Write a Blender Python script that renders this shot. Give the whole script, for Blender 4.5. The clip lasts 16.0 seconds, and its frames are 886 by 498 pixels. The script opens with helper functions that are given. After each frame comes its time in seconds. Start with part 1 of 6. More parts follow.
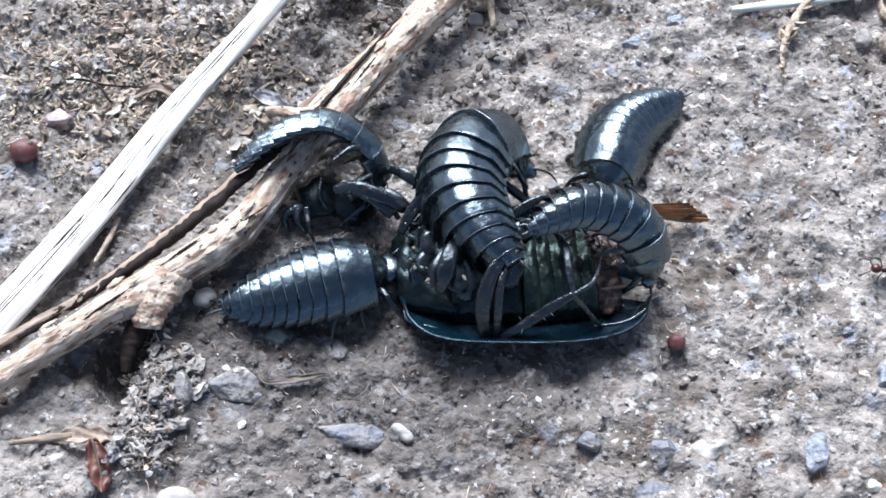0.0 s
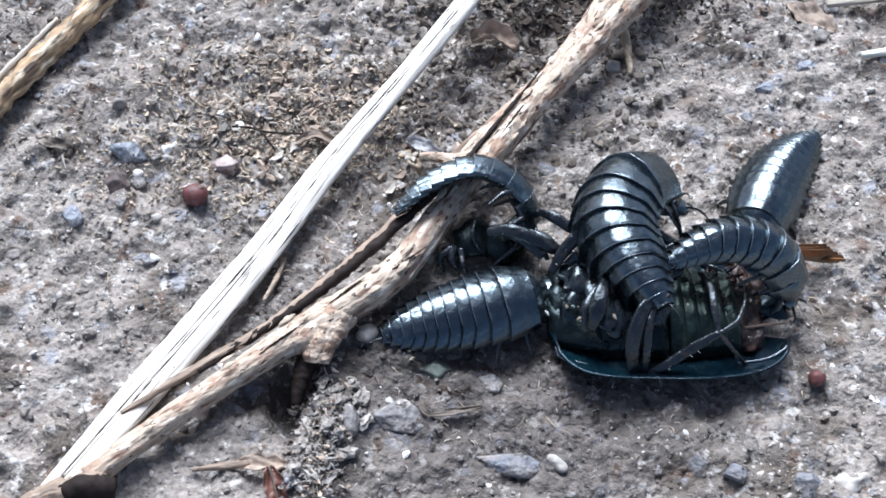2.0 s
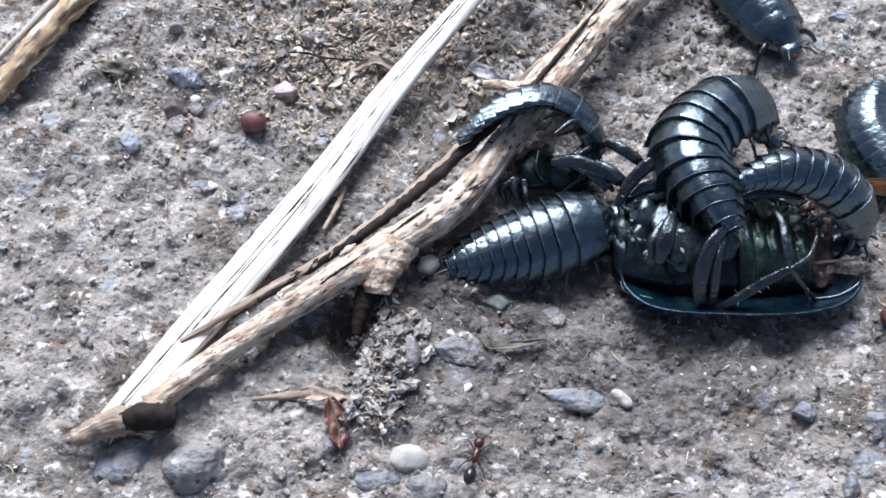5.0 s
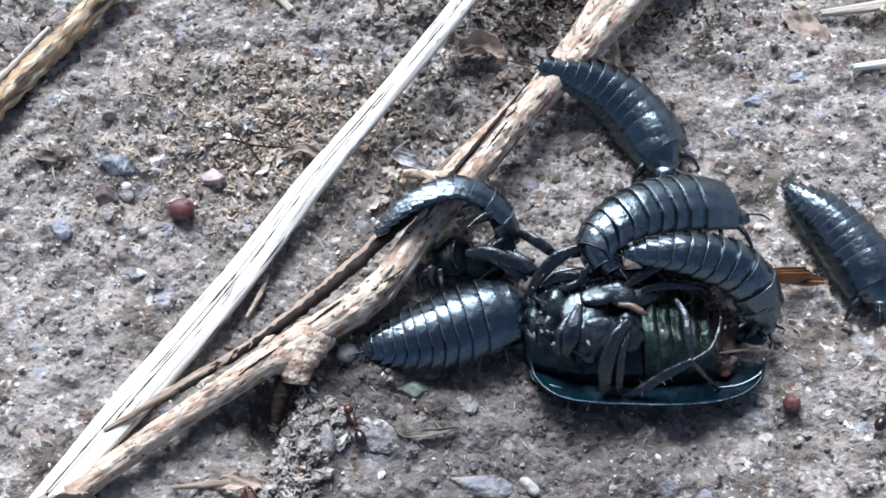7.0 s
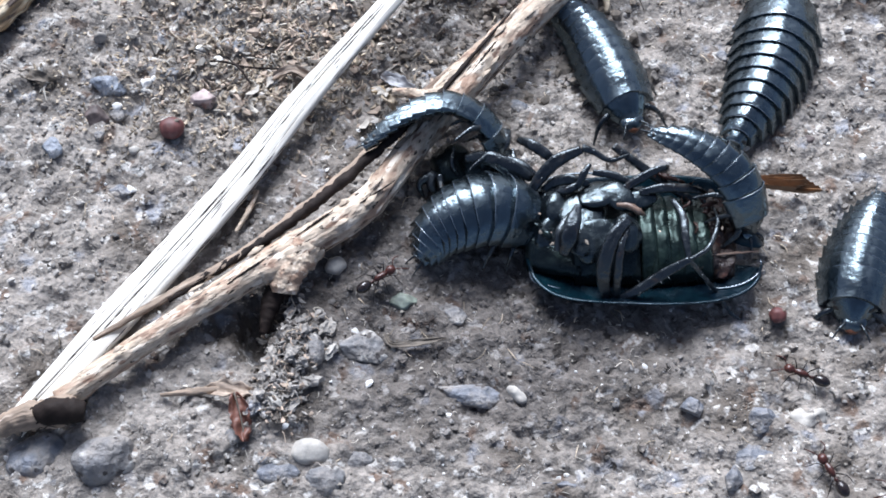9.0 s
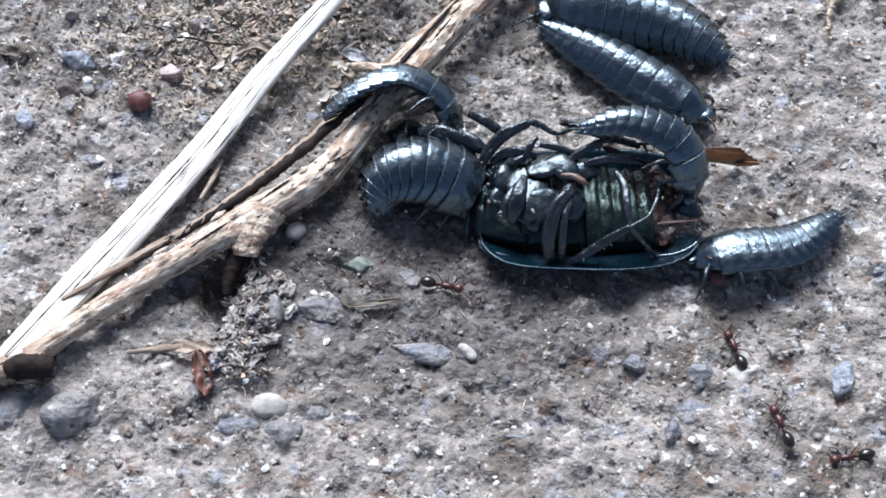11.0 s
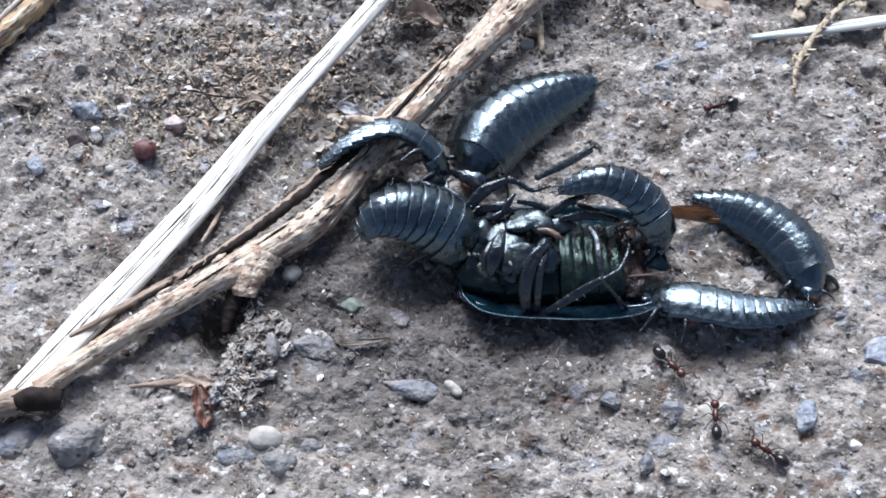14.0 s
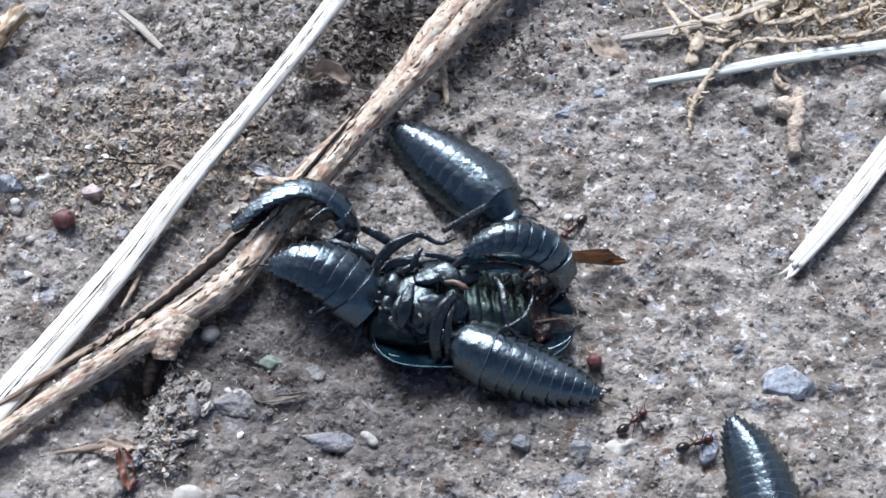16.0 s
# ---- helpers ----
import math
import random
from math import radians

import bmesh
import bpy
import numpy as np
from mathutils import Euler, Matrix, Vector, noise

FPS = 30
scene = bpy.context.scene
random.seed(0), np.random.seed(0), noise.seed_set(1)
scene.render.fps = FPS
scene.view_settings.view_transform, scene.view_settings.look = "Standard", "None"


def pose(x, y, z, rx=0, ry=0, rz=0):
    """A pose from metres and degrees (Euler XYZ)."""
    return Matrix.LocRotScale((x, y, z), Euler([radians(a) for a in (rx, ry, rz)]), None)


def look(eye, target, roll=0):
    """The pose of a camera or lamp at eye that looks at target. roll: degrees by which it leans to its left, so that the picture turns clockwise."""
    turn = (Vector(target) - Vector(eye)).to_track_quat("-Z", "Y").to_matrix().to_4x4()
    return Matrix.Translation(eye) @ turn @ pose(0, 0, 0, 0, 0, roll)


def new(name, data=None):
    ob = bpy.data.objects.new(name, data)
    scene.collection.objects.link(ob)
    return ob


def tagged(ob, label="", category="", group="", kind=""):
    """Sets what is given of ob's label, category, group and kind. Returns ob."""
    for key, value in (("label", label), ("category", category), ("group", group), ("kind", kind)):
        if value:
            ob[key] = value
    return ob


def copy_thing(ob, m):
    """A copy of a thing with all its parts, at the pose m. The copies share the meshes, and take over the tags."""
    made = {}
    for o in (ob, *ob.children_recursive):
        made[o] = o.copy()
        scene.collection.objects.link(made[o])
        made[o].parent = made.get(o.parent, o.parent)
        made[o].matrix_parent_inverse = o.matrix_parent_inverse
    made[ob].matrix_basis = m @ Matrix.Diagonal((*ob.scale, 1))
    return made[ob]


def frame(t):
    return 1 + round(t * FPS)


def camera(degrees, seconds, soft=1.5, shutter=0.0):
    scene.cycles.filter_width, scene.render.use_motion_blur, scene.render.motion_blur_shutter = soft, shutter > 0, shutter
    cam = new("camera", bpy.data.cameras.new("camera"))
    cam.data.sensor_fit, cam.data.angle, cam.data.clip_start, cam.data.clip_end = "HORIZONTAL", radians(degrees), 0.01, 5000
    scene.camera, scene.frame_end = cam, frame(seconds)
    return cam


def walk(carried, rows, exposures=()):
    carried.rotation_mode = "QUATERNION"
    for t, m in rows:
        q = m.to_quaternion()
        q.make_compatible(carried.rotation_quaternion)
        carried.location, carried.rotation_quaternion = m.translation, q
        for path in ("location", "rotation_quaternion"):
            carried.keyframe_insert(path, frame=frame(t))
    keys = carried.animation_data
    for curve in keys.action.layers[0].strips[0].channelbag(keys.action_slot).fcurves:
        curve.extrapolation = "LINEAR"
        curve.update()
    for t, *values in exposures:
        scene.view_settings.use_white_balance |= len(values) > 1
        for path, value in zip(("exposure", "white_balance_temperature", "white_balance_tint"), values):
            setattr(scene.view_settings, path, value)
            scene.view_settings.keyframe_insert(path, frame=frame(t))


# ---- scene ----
cam = camera(37.97, 16.0, 1.7)
PATH = [
    (0, (-0.00071, -0.05702, 0.09154), (0.00072, 0.00301, -0.01236), 7.80),
    (0.5, (-0.00107, -0.05667, 0.09263), (-0.00214, 0.00354, -0.01117), 6.06),
    (1, (-0.00082, -0.05973, 0.09744), (-0.00191, 0.00093, -0.00609), 5.80),
    (1.5, (-0.00325, -0.06063, 0.09708), (-0.00553, 0.00047, -0.00618), 4.54),
    (2, (-0.00749, -0.05921, 0.09708), (-0.01279, 0.00166, -0.00621), 2.38),
    (2.5, (-0.00790, -0.06040, 0.09575), (-0.01403, -0.00008, -0.00781), 2.21),
    (3, (-0.00708, -0.06185, 0.09449), (-0.01425, -0.00137, -0.00891), 1.85),
    (3.5, (-0.00810, -0.06192, 0.09368), (-0.01515, -0.00333, -0.01080), 1.81),
    (3.7, (-0.01067, -0.06145, 0.09348), (-0.01812, -0.00206, -0.01052), 1.32),
    (5.8, (-0.00665, -0.05245, 0.10007), (-0.01520, 0.00051, -0.00727), -0.86),
    (6, (-0.00499, -0.05053, 0.10234), (-0.01395, 0.00376, -0.00430), -1.19),
    (6.5, (-0.00158, -0.05192, 0.10175), (-0.01020, 0.00262, -0.00479), -0.92),
    (7, (-0.00320, -0.05229, 0.10177), (-0.01149, 0.00238, -0.00473), -0.29),
    (7.5, (-0.00339, -0.05858, 0.09780), (-0.01150, -0.00320, -0.00835), -0.52),
    (8, (-0.00480, -0.05752, 0.09999), (-0.01382, -0.00285, -0.00645), -1.41),
    (8.5, (-0.00466, -0.05730, 0.09991), (-0.01456, -0.00286, -0.00657), -1.82),
    (9, (-0.00132, -0.05983, 0.09835), (-0.00951, -0.00410, -0.00761), 0.09),
    (9.5, (0.00430, -0.05893, 0.09850), (-0.00283, -0.00345, -0.00767), 0.90),
    (10, (0.00375, -0.06209, 0.10157), (-0.00243, -0.00545, -0.00404), 1.55),
    (10.2, (0.00257, -0.06226, 0.10061), (-0.00477, -0.00583, -0.00505), 0.49),
    (12.3, (0.00219, -0.07014, 0.10661), (-0.00414, -0.01147, 0.00213), 2.34),
    (12.5, (0.00301, -0.06734, 0.10943), (-0.00340, -0.00756, 0.00557), 2.31),
    (13, (0.00362, -0.06817, 0.10984), (-0.00285, -0.00709, 0.00675), 2.54),
    (13.5, (0.00352, -0.06805, 0.10999), (-0.00256, -0.00699, 0.00687), 2.93),
    (14, (0.00248, -0.06901, 0.10658), (-0.00381, -0.00813, 0.00336), 2.71),
    (14.5, (0.00799, -0.06654, 0.10817), (0.00278, -0.00588, 0.00476), 2.03),
    (15, (0.01129, -0.06611, 0.11167), (0.00766, -0.00503, 0.00845), 2.69),
    (15.5, (0.00890, -0.06687, 0.11242), (0.00651, -0.00452, 0.00992), 3.23),
    (16, (0.00735, -0.06798, 0.11248), (0.00433, -0.00525, 0.01023), 2.72),
]
walk(cam, [(t, look(eye, target, roll)) for t, eye, target, roll in PATH], [(0, 1.16), (1.5, 1.06), (3, 0.90), (6, 1.01), (8, 0.85), (10, 0.94), (12.5, 0.91), (16, 0.79)])

# ---- world, light ----
world = bpy.data.worlds.new("sky")
scene.world = world
world.use_nodes = True
wn = world.node_tree
sky = wn.nodes.new("ShaderNodeTexSky")
sky.sky_type = "NISHITA"
sky.sun_disc = False
sky.sun_elevation = radians(48)
sky.sun_rotation = radians(-22)
sky.air_density, sky.dust_density, sky.ozone_density = 0.6, 2.5, 0.6
wn.links.new(sky.outputs[0], wn.nodes["Background"].inputs[0])
wn.nodes["Background"].inputs[1].default_value = 0.092
sun_data = bpy.data.lights.new("sun", "SUN")
sun_data.energy, sun_data.angle, sun_data.color = 3.9, radians(36), (0.87, 0.95, 1.10)
sun = new("sun", sun_data)
sun.matrix_basis = look((-0.14, 0.42, 0.5), (0, 0, 0))

MM = 0.001


# ---- materials ----
def material(name, base, rough=0.6, spots=(), grain=900.0, grain_mix=0.35, bump=0.3, bump_scale=None, metal=0.0, spec=0.5, coat=0.0, stretch=(1, 1, 1), dark=0.45, light=1.5, per_object=0.0, uv=False, depth=0.0003, smear=0.0, tint=(1, 1, 1), ior=1.5):
    """A node material: base colour broken up at two scales, with fine relief."""
    mat = bpy.data.materials.new(name)
    mat.use_nodes = True
    nt = mat.node_tree
    n, l = nt.nodes, nt.links
    bsdf = n["Principled BSDF"]
    bsdf.inputs["Roughness"].default_value = rough
    bsdf.inputs["Metallic"].default_value = metal
    bsdf.inputs["IOR"].default_value = ior
    bsdf.inputs["Specular IOR Level"].default_value = spec
    bsdf.inputs["Specular Tint"].default_value = (*tint, 1)
    bsdf.inputs["Coat Weight"].default_value = coat
    bsdf.inputs["Coat Roughness"].default_value = 0.2
    tc = n.new("ShaderNodeTexCoord")
    mp = n.new("ShaderNodeMapping")
    mp.inputs["Scale"].default_value = stretch
    l.new(tc.outputs["UV" if uv else "Object"], mp.inputs[0])
    fine, wide = n.new("ShaderNodeTexNoise"), n.new("ShaderNodeTexNoise")
    for node, scale, detail in ((fine, grain, 6), (wide, grain * 0.13, 4)):
        node.inputs["Scale"].default_value, node.inputs["Detail"].default_value = scale, detail
        l.new(mp.outputs[0], node.inputs["Vector"])
    ramp = n.new("ShaderNodeValToRGB")
    ramp.color_ramp.elements[0].position, ramp.color_ramp.elements[1].position = 0.32, 0.68
    ramp.color_ramp.elements[0].color = (*[c * dark for c in base], 1)
    ramp.color_ramp.elements[1].color = (*[min(1, c * light) for c in base], 1)
    mixf = n.new("ShaderNodeMath")
    mixf.operation = "MULTIPLY_ADD"
    mixf.inputs[1].default_value = grain_mix
    l.new(fine.outputs[0], mixf.inputs[0])
    other = n.new("ShaderNodeMath")
    other.operation = "MULTIPLY"
    other.inputs[1].default_value = 1 - grain_mix
    l.new(wide.outputs[0], other.inputs[0])
    l.new(other.outputs[0], mixf.inputs[2])
    l.new(mixf.outputs[0], ramp.inputs[0])
    colour = ramp.outputs[0]
    for spot, scale, low, high in spots:
        tex = n.new("ShaderNodeTexNoise")
        tex.inputs["Scale"].default_value, tex.inputs["Detail"].default_value = scale, 3
        l.new(mp.outputs[0], tex.inputs["Vector"])
        step = n.new("ShaderNodeMapRange")
        step.inputs["From Min"].default_value, step.inputs["From Max"].default_value = low, high
        l.new(tex.outputs[0], step.inputs[0])
        mix = n.new("ShaderNodeMix")
        mix.data_type = "RGBA"
        mix.inputs[7].default_value = (*spot, 1)
        l.new(step.outputs[0], mix.inputs[0])
        l.new(colour, mix.inputs[6])
        colour = mix.outputs[2]
    if per_object:
        info = n.new("ShaderNodeNewGeometry")
        hsv = n.new("ShaderNodeHueSaturation")
        rng = n.new("ShaderNodeMapRange")
        rng.inputs["To Min"].default_value, rng.inputs["To Max"].default_value = 1 - per_object, 1 + per_object
        l.new(info.outputs["Random Per Island"], rng.inputs[0])
        l.new(rng.outputs[0], hsv.inputs["Value"])
        l.new(colour, hsv.inputs["Color"])
        colour = hsv.outputs[0]
    l.new(colour, bsdf.inputs["Base Color"])
    if smear:
        smears, rr = n.new("ShaderNodeTexNoise"), n.new("ShaderNodeMapRange")
        smears.inputs["Scale"].default_value, smears.inputs["Detail"].default_value = 650, 5
        l.new(mp.outputs[0], smears.inputs["Vector"])
        rr.inputs["From Min"].default_value, rr.inputs["From Max"].default_value = 0.35, 0.65
        rr.inputs["To Min"].default_value, rr.inputs["To Max"].default_value = rough - smear, rough + smear
        l.new(smears.outputs[0], rr.inputs[0])
        l.new(rr.outputs[0], bsdf.inputs["Roughness"])
    b = n.new("ShaderNodeBump")
    b.inputs["Strength"].default_value = bump
    b.inputs["Distance"].default_value = depth
    if bump_scale:
        bt = n.new("ShaderNodeTexNoise")
        bt.inputs["Scale"].default_value, bt.inputs["Detail"].default_value = bump_scale, 8
        l.new(mp.outputs[0], bt.inputs["Vector"])
        l.new(bt.outputs[0], b.inputs["Height"])
    else:
        l.new(fine.outputs[0], b.inputs["Height"])
    l.new(b.outputs[0], bsdf.inputs["Normal"])
    return mat


SOIL = material("soil", (0.25, 0.225, 0.20), 0.88, [((0.11, 0.092, 0.076), 130, 0.50, 0.66), ((0.27, 0.275, 0.295), 330, 0.61, 0.70), ((0.15, 0.105, 0.08), 430, 0.60, 0.68), ((0.47, 0.45, 0.42), 850, 0.59, 0.66), ((0.06, 0.05, 0.042), 750, 0.64, 0.70), ((0.60, 0.58, 0.55), 2200, 0.68, 0.72)], 1900, 0.50, 0.85, 2600, dark=0.42, light=1.6, depth=0.00045)
SHADE_DAMP = (-7.0, -14.0, 0.0)


def paint_shade_damp(mat, centre, reach, strength):
    """Paints soft shade into the soil colour round the carcass, together with a damp stain."""
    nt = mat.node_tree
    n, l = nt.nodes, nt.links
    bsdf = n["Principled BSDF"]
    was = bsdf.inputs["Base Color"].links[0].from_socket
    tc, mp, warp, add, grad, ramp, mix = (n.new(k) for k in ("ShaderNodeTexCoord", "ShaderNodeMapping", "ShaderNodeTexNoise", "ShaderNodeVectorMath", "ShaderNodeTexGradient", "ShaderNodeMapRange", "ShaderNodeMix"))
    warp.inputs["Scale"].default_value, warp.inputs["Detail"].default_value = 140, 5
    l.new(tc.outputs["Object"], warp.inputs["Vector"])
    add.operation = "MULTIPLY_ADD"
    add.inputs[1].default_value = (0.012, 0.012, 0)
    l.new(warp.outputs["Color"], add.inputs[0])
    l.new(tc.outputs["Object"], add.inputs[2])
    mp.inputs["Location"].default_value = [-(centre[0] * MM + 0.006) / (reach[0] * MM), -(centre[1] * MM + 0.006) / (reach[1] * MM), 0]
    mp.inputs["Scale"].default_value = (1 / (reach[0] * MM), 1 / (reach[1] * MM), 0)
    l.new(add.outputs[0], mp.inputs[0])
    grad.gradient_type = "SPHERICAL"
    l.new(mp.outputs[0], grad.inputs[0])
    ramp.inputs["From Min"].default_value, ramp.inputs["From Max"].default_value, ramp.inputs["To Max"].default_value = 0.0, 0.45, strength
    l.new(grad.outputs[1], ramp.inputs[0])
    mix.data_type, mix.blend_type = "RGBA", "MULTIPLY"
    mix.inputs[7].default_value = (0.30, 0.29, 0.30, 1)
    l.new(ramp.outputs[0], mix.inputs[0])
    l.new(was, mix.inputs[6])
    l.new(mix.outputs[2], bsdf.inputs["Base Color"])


paint_shade_damp(SOIL, SHADE_DAMP, (25, 15), 0.75)
GRIT = material("grit", (0.26, 0.243, 0.225), 0.75, (), 1800, 0.5, 0.5, None, per_object=0.6)
paint_shade_damp(GRIT, SHADE_DAMP, (25, 15), 0.75)
STONE = material("stone", (0.19, 0.19, 0.195), 0.7, [((0.24, 0.222, 0.205), 420, 0.40, 0.56), ((0.45, 0.43, 0.40), 700, 0.58, 0.68), ((0.07, 0.06, 0.055), 900, 0.62, 0.68)], 1500, 0.5, 0.9, 1500, depth=0.0006)
SLATE = material("slate", (0.175, 0.188, 0.215), 0.55, [((0.24, 0.222, 0.205), 420, 0.40, 0.56), ((0.33, 0.34, 0.36), 500, 0.55, 0.7), ((0.07, 0.06, 0.055), 900, 0.62, 0.68)], 1400, 0.5, 0.9, 1500, depth=0.0006)
PALESLATE = material("pale_slate", (0.25, 0.275, 0.315), 0.55, [((0.25, 0.235, 0.22), 420, 0.52, 0.66), ((0.42, 0.45, 0.49), 500, 0.55, 0.7), ((0.09, 0.085, 0.08), 900, 0.62, 0.68)], 1400, 0.5, 0.9, 1500, depth=0.0006)
QUARTZ = material("quartz", (0.74, 0.73, 0.70), 0.35, (), 1500, 0.4, 0.2, None, dark=0.8, light=1.1)
CHALK = material("pale_stone", (0.43, 0.405, 0.365), 0.75, [((0.27, 0.245, 0.22), 380, 0.52, 0.66)], 1500, 0.4, 0.4, None, dark=0.7, light=1.25)
STRAW = material("straw", (0.70, 0.665, 0.595), 0.55, [((0.46, 0.41, 0.34), 500, 0.60, 0.74), ((0.07, 0.055, 0.045), 2300, 0.625, 0.66)], 1800, 0.55, 0.5, None, stretch=(1, 0.06, 1), dark=0.72, light=1.25, uv=True)
BARK = material("bark", (0.53, 0.43, 0.33), 0.72, [((0.33, 0.215, 0.15), 620, 0.47, 0.62), ((0.70, 0.62, 0.52), 1000, 0.55, 0.64), ((0.19, 0.115, 0.08), 1300, 0.57, 0.65), ((0.04, 0.028, 0.02), 2100, 0.625, 0.65)], 2600, 0.6, 1.0, 1700, stretch=(1, 0.42, 1), dark=0.52, light=1.35, uv=True, depth=0.0004)
KNOTBARK = material("knot_bark", (0.50, 0.40, 0.305), 0.72, [((0.33, 0.215, 0.15), 620, 0.46, 0.60), ((0.66, 0.57, 0.47), 1300, 0.56, 0.64), ((0.12, 0.075, 0.05), 1500, 0.59, 0.65)], 2600, 0.6, 0.9, 1900, dark=0.52, light=1.35, depth=0.0004)
OLDBARK = material("weathered_bark", (0.29, 0.22, 0.165), 0.75, [((0.54, 0.46, 0.38), 900, 0.55, 0.64), ((0.15, 0.10, 0.07), 1000, 0.56, 0.64), ((0.035, 0.024, 0.018), 2000, 0.62, 0.66)], 2400, 0.55, 0.8, 3000, stretch=(1, 0.15, 1), dark=0.5, light=1.4, uv=True)
GOLDBARK = material("golden_bark", (0.37, 0.25, 0.14), 0.65, [((0.62, 0.53, 0.38), 900, 0.52, 0.60), ((0.06, 0.035, 0.025), 1100, 0.54, 0.61)], 1600, 0.6, 1.0, 1500, stretch=(1, 0.22, 1), dark=0.5, light=1.4, uv=True, depth=0.0004)
OLDSTRAW = material("weathered_straw", (0.40, 0.36, 0.30), 0.65, [((0.14, 0.11, 0.08), 1500, 0.60, 0.70)], 2400, 0.6, 0.5, None, stretch=(1, 0.12, 1), dark=0.7, light=1.3, uv=True)
GREENSTRAW = material("greenish_straw", (0.60, 0.62, 0.57), 0.5, [((0.16, 0.18, 0.14), 1600, 0.62, 0.70)], 2400, 0.6, 0.4, None, stretch=(1, 0.10, 1), dark=0.72, light=1.25, uv=True)
DARKBARK = material("dark_bark", (0.021, 0.015, 0.013), 0.7, (), 900, 0.5, 0.6, spec=0.15)
FIBRE = material("fibre", (0.34, 0.28, 0.21), 0.75, (), 1200, 0.5, 0.4, None, per_object=0.6)
CHAFF = material("chaff", (0.36, 0.33, 0.285), 0.7, (), 1200, 0.5, 0.4, None, per_object=0.5)
LITTER = material("litter", (0.125, 0.105, 0.085), 0.8, (), 1200, 0.5, 0.5, None, per_object=0.5)
HUSK = material("husk", (0.27, 0.195, 0.11), 0.7, (), 1200, 0.5, 0.5, None, per_object=0.6)
HUMUS = material("humus", (0.048, 0.036, 0.028), 0.85, (), 1200, 0.5, 0.5, None, per_object=0.6)
RUST = material("rust_leaf", (0.12, 0.05, 0.035), 0.45, [((0.5, 0.42, 0.35), 500, 0.62, 0.7)], 900, 0.5, 0.4)
SEED = material("seed", (0.12, 0.038, 0.035), 0.58, [((0.20, 0.11, 0.10), 600, 0.58, 0.7)], 1300, 0.5, 0.3)
CLODSOIL = material("clod_soil", (0.34, 0.315, 0.285), 0.85, (), 1500, 0.5, 0.7, 2500)
GREYSOIL = material("soil_stone", (0.25, 0.232, 0.213), 0.8, (), 1500, 0.5, 0.6, 2500)
GREENSTONE = material("greenish_stone", (0.185, 0.215, 0.18), 0.6, (), 1400, 0.5, 0.4)
DARKSTONE = material("dark_stone", (0.10, 0.075, 0.07), 0.65, (), 1400, 0.5, 0.5)
PINK = material("pinkish_stone", (0.45, 0.36, 0.34), 0.7, [((0.22, 0.12, 0.10), 500, 0.55, 0.65)], 1200, 0.5, 0.4)
FIBRE_UV = material("dry_stalk", (0.43, 0.35, 0.255), 0.65, [((0.17, 0.115, 0.07), 500, 0.56, 0.7), ((0.55, 0.46, 0.33), 900, 0.58, 0.68)], 900, 0.5, 0.9, 1600, depth=0.0004)
FLAKE = material("bark_flake", (0.32, 0.25, 0.195), 0.75, (), 900, 0.5, 0.5, per_object=0.5)
PAPER = material("papery_scrap", (0.29, 0.29, 0.30), 0.6, [((0.25, 0.2, 0.17), 500, 0.55, 0.68)], 900, 0.5, 0.4)
CORK = material("cork", (0.46, 0.38, 0.295), 0.7, [((0.20, 0.14, 0.11), 700, 0.58, 0.68), ((0.42, 0.33, 0.27), 900, 0.58, 0.68)], 1400, 0.5, 1.0, 2000, depth=0.0006)
SHELL = material("shell", (0.003, 0.005, 0.007), 0.27, [((0.018, 0.020, 0.022), 700, 0.58, 0.72)], 1300, 0.5, 0.5, 1700, spec=1.0, coat=0.0, smear=0.13, tint=(0.69, 0.885, 1.0), depth=0.00016, ior=1.72)
BELLY = material("belly", (0.012, 0.011, 0.011), 0.4, (), 1500, 0.5, 0.4)
LEG = material("leg", (0.006, 0.007, 0.009), 0.26, [((0.030, 0.021, 0.015), 800, 0.60, 0.72)], 1500, 0.5, 0.7, 1200, spec=0.8, smear=0.12, tint=(0.8, 0.93, 1.0))
MOUTH = material("mouth", (0.12, 0.042, 0.020), 0.4, (), 1500, 0.5, 0.2)
BLUE = material("blue_rim", (0.002, 0.006, 0.011), 0.24, [((0.002, 0.012, 0.018), 300, 0.5, 0.65)], 1200, 0.5, 0.3, 700, spec=0.38, smear=0.1, tint=(0.62, 0.86, 1.0))
GREENBLACK = material("green_black", (0.004, 0.006, 0.007), 0.31, [((0.012, 0.020, 0.017), 420, 0.58, 0.70)], 1000, 0.5, 0.7, 500, spec=0.32, smear=0.12, tint=(0.70, 0.95, 1.0), depth=0.0005)
WING = material("wing", (0.20, 0.105, 0.05), 0.38, [((0.07, 0.032, 0.015), 350, 0.48, 0.62)], 700, 0.5, 0.2, dark=0.6)
FLESH = material("flesh", (0.05, 0.018, 0.012), 0.4, (), 1300, 0.5, 0.5)
BELLYGREEN = material("belly_green", (0.005, 0.009, 0.009), 0.32, [((0.016, 0.027, 0.023), 500, 0.52, 0.70)], 1000, 0.5, 0.7, 700, spec=0.35, smear=0.12, tint=(0.72, 1.0, 0.92), depth=0.0004)
PLATE = material("breast_plate", (0.005, 0.007, 0.009), 0.24, [((0.018, 0.022, 0.024), 700, 0.58, 0.72)], 1000, 0.5, 0.5, 900, spec=0.75, smear=0.12, tint=(0.75, 0.93, 1.0), depth=0.0003)
RIM = material("rim", (0.075, 0.095, 0.12), 0.2, (), 1200, 0.5, 0.2, None, spec=1.0, tint=(0.85, 0.95, 1.0), ior=1.8)
